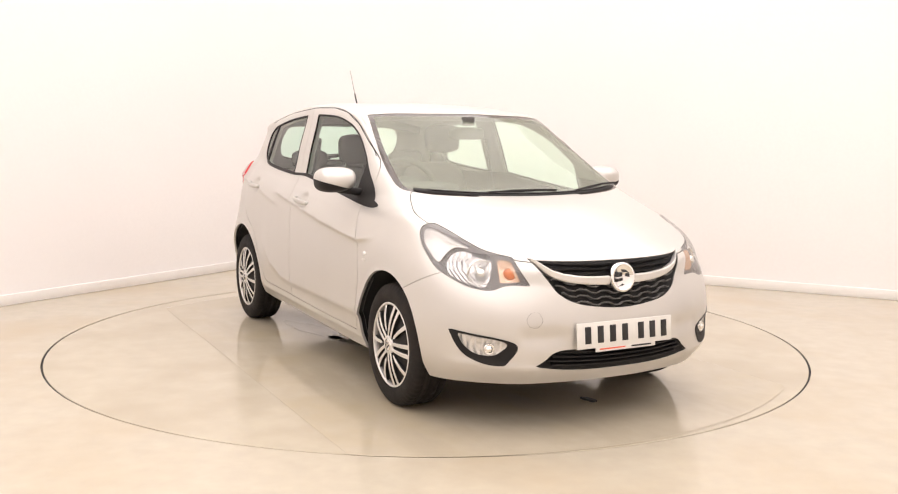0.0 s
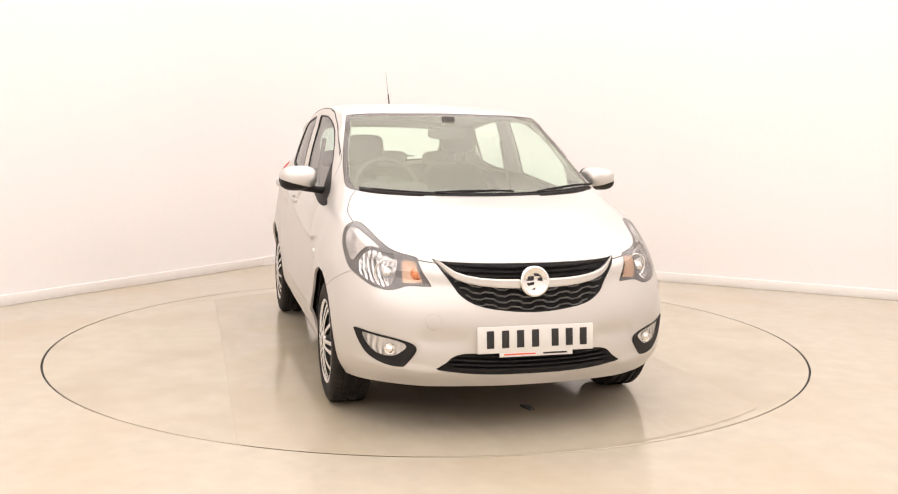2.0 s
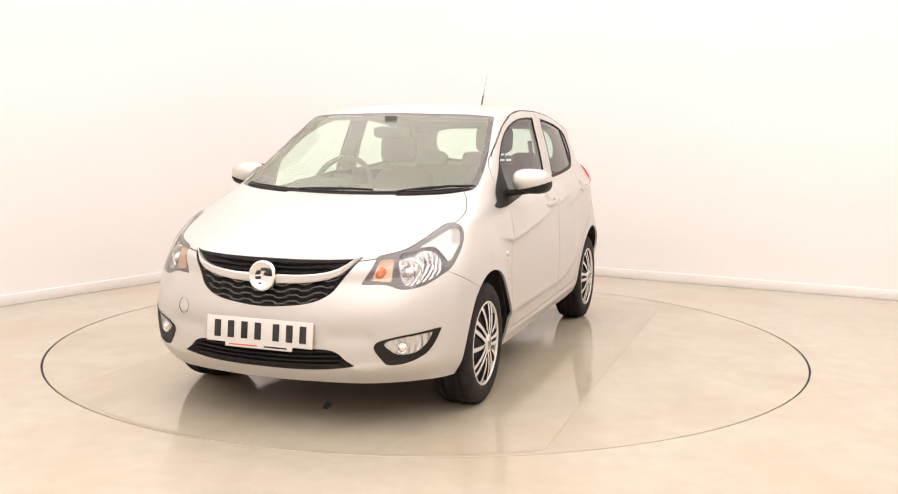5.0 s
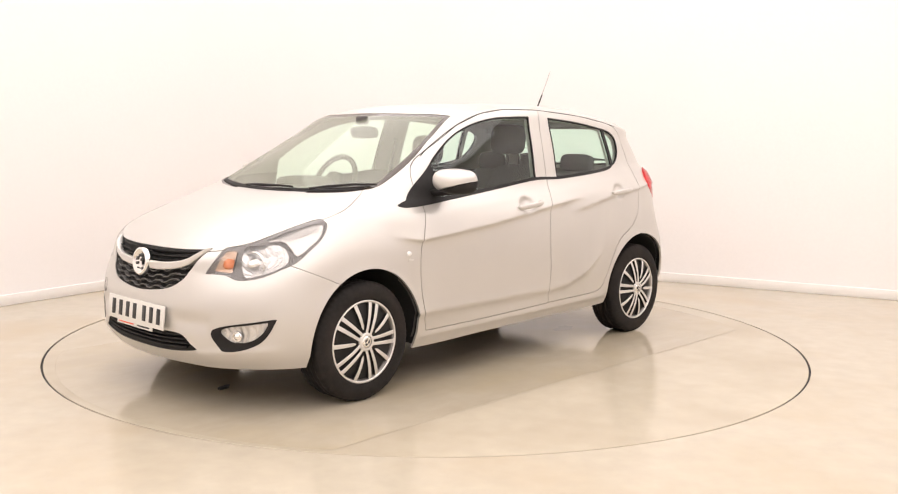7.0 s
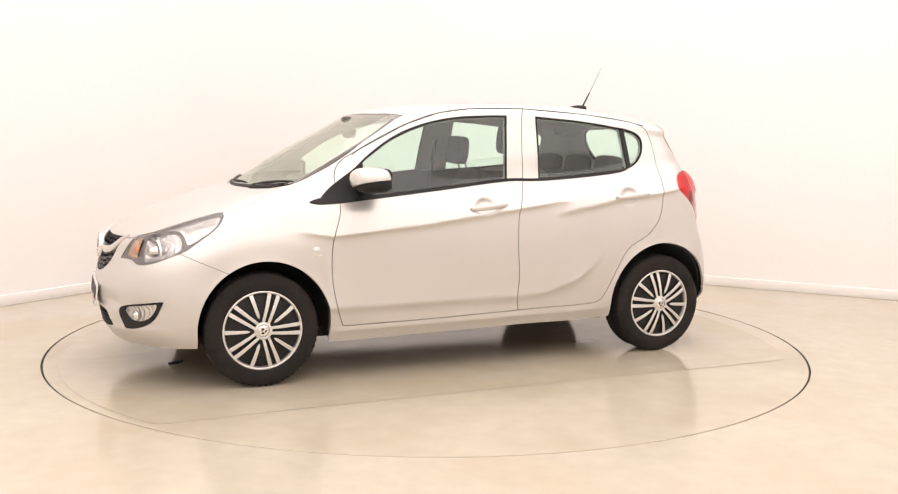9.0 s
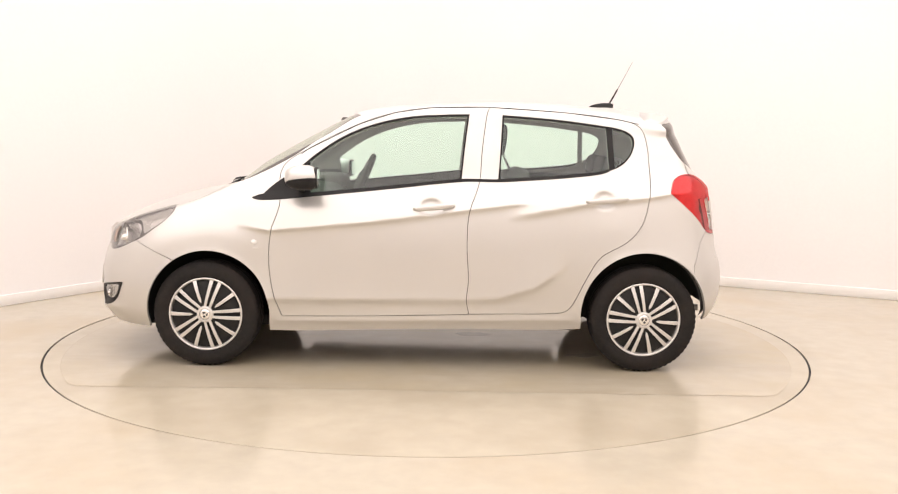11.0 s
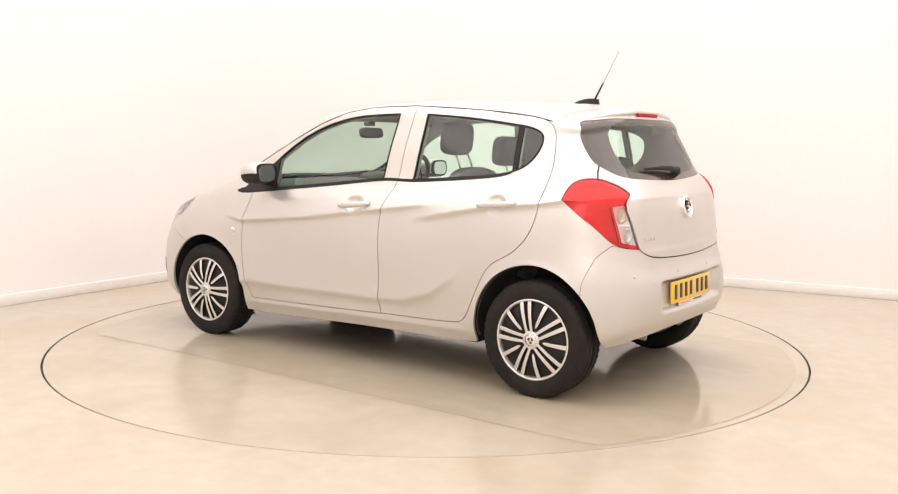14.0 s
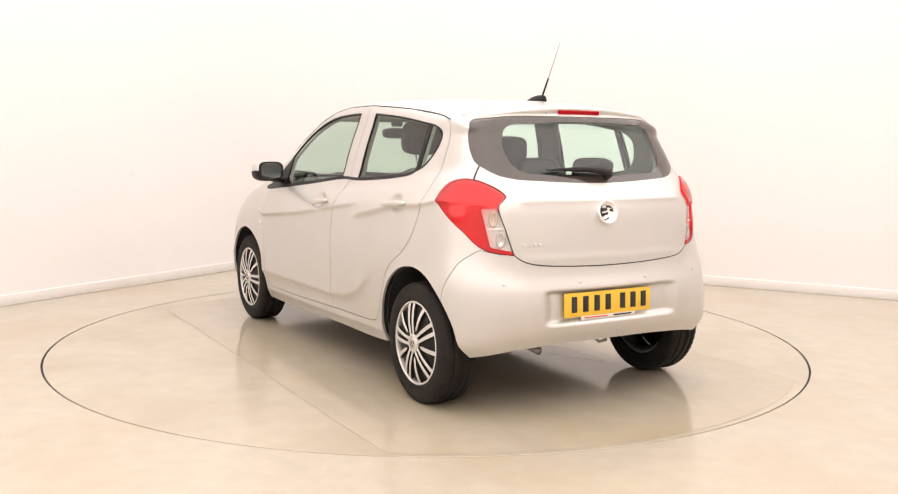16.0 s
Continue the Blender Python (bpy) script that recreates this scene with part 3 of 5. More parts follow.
def split(field, label, only=("body",)):
    """Cuts the skin where the field is zero, and gives the faces inside (of these labels) the new label."""
    global SV, SN, SF, SL
    f = np.where(np.abs(field) < 2e-4, 0.0, field)
    s = np.sign(f)
    fs = s[SF]
    may = np.isin(SL, only)
    crossing = may & (fs.min(1) < 0) & (fs.max(1) > 0)
    keep = ~crossing
    edges, verts, norms, made = {}, [], [], []
    base = len(SV)
    labels = []

    def cutpoint(a, b):
        key = (a, b) if a < b else (b, a)
        if key not in edges:
            t = f[key[0]] / (f[key[0]] - f[key[1]])
            edges[key] = base + len(verts)
            verts.append(SV[key[0]] * (1 - t) + SV[key[1]] * t)
            nn = SN[key[0]] * (1 - t) + SN[key[1]] * t
            norms.append(nn / (np.linalg.norm(nn) + 1e-12))
        return edges[key]

    for idx in np.where(crossing)[0]:
        tri = SF[idx]
        sg = fs[idx]
        lab = SL[idx]
        pos, neg = [], []
        for k in range(3):
            a, b = int(tri[k]), int(tri[(k + 1) % 3])
            if sg[k] >= 0:
                pos.append(a)
            if sg[k] <= 0:
                neg.append(a)
            if sg[k] * sg[(k + 1) % 3] < 0:
                c = cutpoint(a, b)
                pos.append(c)
                neg.append(c)
        for poly, name in ((pos, lab), (neg, label)):
            for k in range(1, len(poly) - 1):
                made.append((poly[0], poly[k], poly[k + 1]))
                labels.append(name)
    whole = keep & may & (fs.max(1) <= 0) & (fs.min(1) < 0)
    SL[whole] = label
    SF_, SL_ = SF[keep], SL[keep]
    if made:
        SF = np.concatenate([SF_, np.array(made)])
        SL = np.concatenate([SL_, np.array(labels, dtype="U16")])
        SV = np.concatenate([SV, np.array(verts)])
        SN = np.concatenate([SN, np.array(norms)])


def region(label, view, poly, where, grow=0.0, only=("body",)):
    """Gives the skin inside an outline, seen in one view and where the test holds, a label of its own."""
    d = distance(VIEWS[view](SV), poly) - grow
    d[~where(SV)] = 9.0
    split(d, label, only)


def panel(label, view, poly, where, only=("body",), gap=0.0019):
    """A panel with an open joint all round."""
    region("joint_" + label[:8], view, poly, where, gap, only)
    region(label, view, poly, where, -gap, ("joint_" + label[:8],))


def side_where(v):
    return (v[:, 1] > 0.35)


def front_where(v):
    return v[:, 0] > 1.2


def rear_where(v):
    return v[:, 0] < -1.0


# wheel arches
def arch(cx, cz, rx, rz, low):
    a = np.linspace(math.radians(-8), math.radians(188), 40)
    pts = [(cx + rx * math.cos(t), cz + rz * math.sin(t)) for t in a]
    return np.array([(cx + rx * 0.97, low), *pts, (cx - rx * 0.97, low)])


ARCH_F = arch(1.195, 0.305, 0.338, 0.345, 0.05)
ARCH_R = arch(-1.195, 0.315, 0.345, 0.352, 0.05)
region("hole", "side", ARCH_F, side_where)
region("hole", "side", ARCH_R, side_where)

# side windows and their black surrounds
FRONT_WIN = outline((.905, .945), (.69, 1.115), (.62, 1.175), (.47, 1.275), (.30, 1.345), (.10, 1.388), (-.10, 1.402), (-.228, 1.405), (-.205, 1.22), (-.188, 1.045),
                    (.20, 1.002), (.63, .958), (.82, .937), n=8, sharp=(7, 9))
REAR_WIN = outline((-.41, 1.403), (-.70, 1.382), (-.95, 1.352), (-1.08, 1.328), (-1.138, 1.285), (-1.125, 1.20), (-1.06, 1.13), (-.95, 1.093), (-.80, 1.075), (-.60, 1.058),
                   (-.388, 1.045), (-.40, 1.22), n=8, sharp=(0, 10))
BELT = outline((.955, .940), (.90, .924), (.63, .947), (.20, .992), (-.19, 1.035), (-.39, 1.036), (-.60, 1.049), (-.80, 1.066), (-.95, 1.085), (-1.0, 1.105), (-.80, 1.085),
               (-.39, 1.052), (-.19, 1.052), (.20, 1.01), (.63, .97), (.80, .97), n=5)
region("front_glass", "side", FRONT_WIN, side_where, -0.009)
region("rear_glass", "side", REAR_WIN, side_where, -0.009)
region("win_trim", "side", FRONT_WIN, side_where)
region("win_trim", "side", REAR_WIN, side_where)
region("win_trim", "side", BELT, side_where)
# the quarter light's bar in the rear window
BAR = np.array([(-.985, 1.40), (-1.015, 1.40), (-1.032, 1.02), (-1.002, 1.02)])
region("quarter_bar", "side", BAR, side_where, 0.0, ("rear_glass",))
QUARTER = np.array([(-1.008, 1.40), (-1.3, 1.40), (-1.3, 1.0), (-1.025, 1.0)])
region("quarter_glass", "side", QUARTER, side_where, 0.0, ("rear_glass",))
# mirror sail: the black triangle at the front of the front window
SAIL = np.array([(.66, 1.30), (.635, .90), (1.1, .90), (1.1, 1.30)])
region("win_trim", "side", SAIL, side_where, 0.0, ("front_glass",))

# lamps
HEAD = outline((.712, .887), (.818, .870), (.985, .828), (1.137, .789), (1.306, .763), (1.424, .648), (1.375, .649), (1.285, .648), (1.20, .629), (1.06, .641), (.915, .680), (.831, .708), (.762, .752), (.690, .806), (.664, .862), n=6, sharp=(4, 5))
region("headlight", "diag", HEAD, front_where)
region("joint_head", "diag", HEAD, front_where, 0.0012)
HEAD_MAIN = outline((1.178, .766), (1.10, .784), (1.045, .791), (.950, .788), (.893, .755), (.893, .708), (.969, .674), (1.076, .654), (1.170, .652), n=5)
HEAD_AMBER = outline((1.218, .760), (1.298, .756), (1.366, .665), (1.248, .661), n=5, sharp=(0, 1, 2, 3))
HEAD_WING = outline((1.060, .801), (.985, .820), (.917, .839), (.818, .861), (.722, .877), (.687, .860), (.702, .815), (.760, .774), (.836, .736), (.872, .768), (.930, .802), n=5, sharp=(0,))
region("head_main", "diag", HEAD_MAIN, front_where, 0.0, ("headlight",))
region("head_amber", "diag", HEAD_AMBER, front_where, 0.0, ("headlight",))
region("head_wing", "diag", HEAD_WING, front_where, 0.0, ("headlight",))
TAIL = outline((-1.325, .990), (-1.352, 1.060), (-1.411, 1.085), (-1.478, 1.076), (-1.566, 1.017), (-1.569, .966), (-1.597, .868), (-1.624, .752), (-1.557, .777), (-1.480, .860), n=6, sharp=(0, 7))
region("tail_light", "side", TAIL, lambda v: (v[:, 0] < -1.1) & (v[:, 1] > 0.3))
region("joint_tail", "side", TAIL, lambda v: (v[:, 0] < -1.1) & (v[:, 1] > 0.3), 0.0025)

TAIL_CLEAR = outline((.640, .957), (.584, .962), (.528, .768), (.617, .786), n=5, sharp=(0, 1, 2, 3))
region("tail_clear", "front", TAIL_CLEAR, rear_where, 0.0, ("tail_light",))

# nose: upper and lower grille, lower intake, fog lamps
GRILLE = outline((0, .745), (.24, .747), (.385, .754), (.422, .763), (.395, .722), (.352, .662), (.316, .612), (.245, .572), (.126, .550), (0, .541), (-.126, .550), (-.29, .59), (-.422, .763), (-.24, .747), n=6, sharp=(3, 12))
region("grille", "front", GRILLE, front_where)
INTAKE = outline((0, .368), (.20, .371), (.305, .371), (.353, .357), (.385, .328), (.425, .304), (.39, .294), (.25, .277), (0, .271), (-.25, .277), (-.425, .304), (-.305, .371), n=6, sharp=(5,))
region("intake", "front", INTAKE, front_where)
FOG = outline((.735, .460), (.660, .444), (.572, .427), (.507, .404), (.499, .380), (.530, .330), (.552, .309), (.63, .318), (.685, .351), (.716, .402), n=6, sharp=(0,))
region("fog_bezel", "front", FOG, front_where)
FOG_IN = outline((.714, .444), (.645, .431), (.575, .418), (.540, .398), (.560, .371), (.594, .350), (.655, .357), (.694, .394), n=6, sharp=(0,))
region("fog_lens", "front", FOG_IN, front_where, 0.0, ("fog_bezel",))

# windscreen and rear window with black glass borders
SCREEN = outline((.462, 0), (.455, .20), (.43, .36), (.405, .48), (.374, .556), (.50, .583), (.70, .626), (.90, .655), (1.035, .655), (1.095, .595), (1.155, .45), (1.20, .25), (1.215, 0),
                 (1.2, -.25), (1.1, -.60), (.36, -.522), (.455, -.20), n=6, sharp=(4,))


def screen_where(v):
    return (v[:, 2] > 0.985) & (v[:, 0] > 0.2)


region("screen", "top", SCREEN, screen_where, -0.028)
region("screen_frit", "top", SCREEN, screen_where)
BACK = outline((0, 1.384), (.34, 1.383), (.48, 1.373), (.572, 1.352), (.592, 1.29), (.608, 1.20), (.598, 1.152), (.51, 1.099), (.33, 1.080), (0, 1.069), (-.33, 1.080), (-.6, 1.152), (-.57, 1.352), (-.34, 1.383), n=6)
BACK_IN = outline((0, 1.355), (.30, 1.350), (.415, 1.338), (.46, 1.285), (.466, 1.20), (.425, 1.132), (.30, 1.112), (0, 1.102), (-.30, 1.112), (-.466, 1.20), (-.415, 1.338), n=6)
region("back_glass", "front", BACK_IN, rear_where)
region("back_frit", "front", BACK, rear_where)

# opening panels
FRONT_DOOR = outline((.80, .90), (.845, .75), (.855, .58), (.83, .41), (.79, .29), (.30, .297), (-.238, .312), (-.222, .39), (-.232, .50), (-.222, .69), (-.232, .87), (-.285, 1.03), (-.30, 1.21), (-.325, 1.405),
                     (-.34, 1.446), (-.02, 1.440), (.20, 1.407), (.40, 1.338), (.66, 1.206), (.80, 1.10), n=6, sharp=(4, 6, 14))
panel("front_door", "side", FRONT_DOOR, side_where)
REAR_DOOR = outline((-.10, .70), (-.10, 1.05), (-.15, 1.30), (-.20, 1.446), (-.34, 1.446), (-.76, 1.421), (-1.05, 1.388), (-1.165, 1.352), (-1.205, 1.28), (-1.22, 1.11), (-1.208, .965), (-1.17, .82), (-1.09, .725),
                    (-.95, .64), (-.88, .53), (-.82, .405), (-.78, .345), (-.72, .325), (-.40, .317), (-.1, .312), n=6, sharp=(3, 19))
panel("rear_door", "side", REAR_DOOR, side_where)
BONNET = outline((1.0, -.3), (1.0, .30), (1.03, .55), (1.09, .63), (1.20, .678), (1.27, .692), (1.42, .682), (1.55, .652), (1.68, .596), (1.805, .45), (1.885, .22), (1.90, 0), (1.885, -.22), (1.68, -.6), (1.2, -.66), n=6)
panel("bonnet", "top", BONNET, lambda v: (v[:, 2] > 0.70) & (v[:, 0] > 1.02))
GATE = outline((0, .688), (.25, .694), (.41, .706), (.485, .725), (.532, .765), (.575, .868), (.60, .966), (.605, 1.03), (.638, 1.080), (.588, 1.158), (.575, 1.25), (.555, 1.36), (.54, 1.415), (.3, 1.428), (0, 1.432), (-.3, 1.428), (-.54, 1.41), (-.58, 1.2), (-.5, .95), (-.49, .74), (-.25, .694), n=6, sharp=(8, 9))
panel("tailgate", "front", GATE, lambda v: v[:, 0] < -1.30, gap=.0028)
F_BUMPER = np.array([(3.0, .05), (3.0, .757), (1.80, .757), (1.62, .70), (1.36, .585), (1.36, .05)])
panel("front_bumper", "side", F_BUMPER, front_where, gap=.0012)
R_BUMPER = np.array([(-3.0, .05), (-3.0, .76), (-1.60, .755), (-1.545, .775), (-1.50, .72), (-1.46, .60), (-1.44, .05)])
panel("rear_bumper", "side", R_BUMPER, rear_where, gap=.0012)


def lips(F):
    """The open rim edges of a patch, in their own direction."""
    e = np.concatenate([F[:, [0, 1]], F[:, [1, 2]], F[:, [2, 0]]])
    k = np.sort(e, 1)
    _, inv, cnt = np.unique(k, axis=0, return_inverse=True, return_counts=True)
    return e[cnt[inv.reshape(-1)] == 1]


def islands(F):
    """Splits triangles into connected pieces."""
    root = {}

    def find(v):
        while root.setdefault(v, v) != v:
            root[v] = root[root[v]]
            v = root[v]
        return v
    for a, b, c in F.tolist():
        ra = find(a)
        root[find(b)] = ra
        root[find(c)] = find(ra)
    keys = np.array([find(a) for a in F[:, 0].tolist()])
    return [F[keys == k] for k in np.unique(keys)]


def sheet(name, label, mat, parent, sides=(1,), shift=0.0, lip=0.012, note="", dig=None, pick=None):
    """Makes a mesh of all skin with that label. sides: 1 left, -1 right, both: one mesh across the middle."""
    labels = (label,) if isinstance(label, str) else label
    F = SF[np.isin(SL, labels)]
    if pick is not None:
        F = F[pick(SV[F].mean(1))]
    used, inv = np.unique(F, return_inverse=True)
    F = inv.reshape(-1, 3)
    V, Nn = SV[used], SN[used]
    V = V + Nn * (np.full(len(V), shift) if dig is None else dig(V))[:, None]
    area = np.linalg.norm(np.cross(V[F[:, 1]] - V[F[:, 0]], V[F[:, 2]] - V[F[:, 0]]), axis=1)
    F = F[area > 1e-10]
    if lip:
        rim = lips(F)
        rim = rim[~((V[rim[:, 0], 1] < 1e-4) & (V[rim[:, 1], 1] < 1e-4))]
        a, b = rim[:, 0], rim[:, 1]
        n0 = len(V)
        side = np.cross(V[b] - V[a], Nn[a])
        side /= np.linalg.norm(side, axis=1, keepdims=True) + 1e-12
        m = len(rim)
        V = np.concatenate([V, V[a], V[b], V[b] - Nn[b] * lip, V[a] - Nn[a] * lip])
        Nn = np.concatenate([Nn, side, side, side, side])
        i = np.arange(m)
        q1 = np.stack([n0 + m + i, n0 + i, n0 + 3 * m + i], 1)
        q2 = np.stack([n0 + m + i, n0 + 3 * m + i, n0 + 2 * m + i], 1)
        F = np.concatenate([F, q1, q2])
    VV, NN, FF = [], [], []
    off = 0
    for s in sides:
        VV.append(V * [1, s, 1])
        NN.append(Nn * [1, s, 1])
        FF.append((F if s > 0 else F[:, ::-1]) + off)
        off += len(V)
    return plain(name, np.concatenate(VV), np.concatenate(FF), mat, parent, note, True, np.concatenate(NN))


# ---- feet of rays on the skin, to set small parts on it ----
from mathutils.bvhtree import BVHTree
TREE = BVHTree.FromPolygons([tuple(v) for v in SV], [tuple(int(i) for i in f) for f in SF])


def on_nose(y, z, proud=0.0):
    """The skin's point at the nose for a height and a distance from the middle, and its outward direction."""
    p, n, _, _ = TREE.ray_cast(Vector((3, abs(y), z)), Vector((-1, 0, 0)))
    if p is None:
        p, n = Vector((1.9, abs(y), z)), Vector((1, 0, 0))
    n = n if n.x > 0 else -n
    k = 1 if y >= 0 else -1
    n = Vector((n.x, n.y * k, n.z))
    return Vector((p.x, p.y * k, p.z)) + n * proud, n


def on_tail(y, z, proud=0.0):
    p, n, _, _ = TREE.ray_cast(Vector((-3, abs(y), z)), Vector((1, 0, 0)))
    if p is None:
        p, n = Vector((-1.6, abs(y), z)), Vector((-1, 0, 0))
    n = n if n.x < 0 else -n
    k = 1 if y >= 0 else -1
    n = Vector((n.x, n.y * k, n.z))
    return Vector((p.x, p.y * k, p.z)) + n * proud, n


def on_flank(x, z, s=1, proud=0.0):
    p, n, _, _ = TREE.ray_cast(Vector((x, 2, z)), Vector((0, -1, 0)))
    if p is None:
        p, n = Vector((x, .78, z)), Vector((0, 1, 0))
    n = n if n.y > 0 else -n
    p = p + n * proud
    return Vector((p.x, p.y * s, p.z)), Vector((n.x, n.y * s, n.z))


def on_top(x, y, proud=0.0):
    p, n, _, _ = TREE.ray_cast(Vector((x, abs(y), 3)), Vector((0, 0, -1)))
    n = n if n.z > 0 else -n
    k = 1 if y >= 0 else -1
    p = p + n * proud
    return Vector((p.x, p.y * k, p.z)), Vector((n.x, n.y * k, n.z))


def facing(p, n, up=(0, 0, 1)):
    """A pose at p whose local z looks along n and whose local y is as upright as can be."""
    z = Vector(n).normalized()
    x = Vector(up).cross(z).normalized()
    y = z.cross(x)
    return Matrix(((x.x, y.x, z.x, p[0]), (x.y, y.y, z.y, p[1]), (x.z, y.z, z.z, p[2]), (0, 0, 0, 1)))

both = (1, -1)
shell = sheet("body_shell", "body", PAINT, car, both)
bonnet = sheet("bonnet", "bonnet", PAINT, car, both)
tailgate = sheet("tailgate", "tailgate", PAINT, car, both)
front_bumper = sheet("front_bumper", "front_bumper", PAINT, car, both)
rear_bumper = sheet("rear_bumper", "rear_bumper", PAINT, car, both)
doors = {}
for s in both:
    doors["f", s] = sheet("front_door", "front_door", PAINT, car, (s,))
    doors["r", s] = sheet("rear_door", "rear_door", PAINT, car, (s,))
    sheet("window_glass", "front_glass", GLASS, doors["f", s], (s,), -0.004, 0.003, "green tinted window pane")
    sheet("window_glass", "rear_glass", GLASS, doors["r", s], (s,), -0.004, 0.003, "green tinted window pane")
    sheet("quarter_glass", "quarter_glass", GLASS, doors["r", s], (s,), -0.004, 0.003, "small green tinted quarter light")
    sheet("quarter_bar", "quarter_bar", TRIM, doors["r", s], (s,), 0.0, 0.01)
    sheet("window_trim", "win_trim", TRIM, car, (s,), 0.0015, 0.008, "matt black window surround and mirror corner")
for jn in [x for x in np.unique(SL) if x.startswith("joint_")]:
    for piece in islands(SF[SL == jn]):
        if len(piece) < 6:
            continue
        ids, inv = np.unique(piece, return_inverse=True)
        tri = inv.reshape(-1, 3)
        for s in both:
            plain("joint_seal", (SV[ids] - SN[ids] * .009) * [1, s, 1], tri if s > 0 else tri[:, ::-1], JOINT, car, normals=SN[ids] * [1, s, 1])
sheet("windscreen", "screen", SCREEN_GLASS, car, both, -0.003, 0.0, "green tinted laminated windscreen")
sheet("windscreen_border", "screen_frit", FRIT, car, both, -0.003, 0.006)
sheet("rear_window", "back_glass", GLASS, tailgate, both, -0.003, 0.0, "tinted heated rear window")
sheet("rear_window_border", "back_frit", FRIT, tailgate, both, -0.003, 0.006)

# inner lining of roof, pillars and doors
CLOSED = tuple(x for x in np.unique(SL) if x not in ("hole", "front_glass", "rear_glass", "quarter_glass", "screen", "back_glass", "headlight", "head_main", "head_amber", "head_wing", "grille", "intake", "fog_bezel", "fog_lens"))
sheet("headlining", CLOSED, LINER, car, both, -0.030, 0.0, "grey headlining and pillar covers", pick=lambda c: (c[:, 2] > 1.06) | ((c[:, 2] > 1.0) & (c[:, 0] < .97) & (c[:, 0] > .5)))
sheet("door_lining", CLOSED, CABIN, car, both, -0.034, 0.0, "dark plastic door and side lining", pick=lambda c: (c[:, 2] <= 1.06) & (c[:, 2] > .25) & (c[:, 0] < .98))

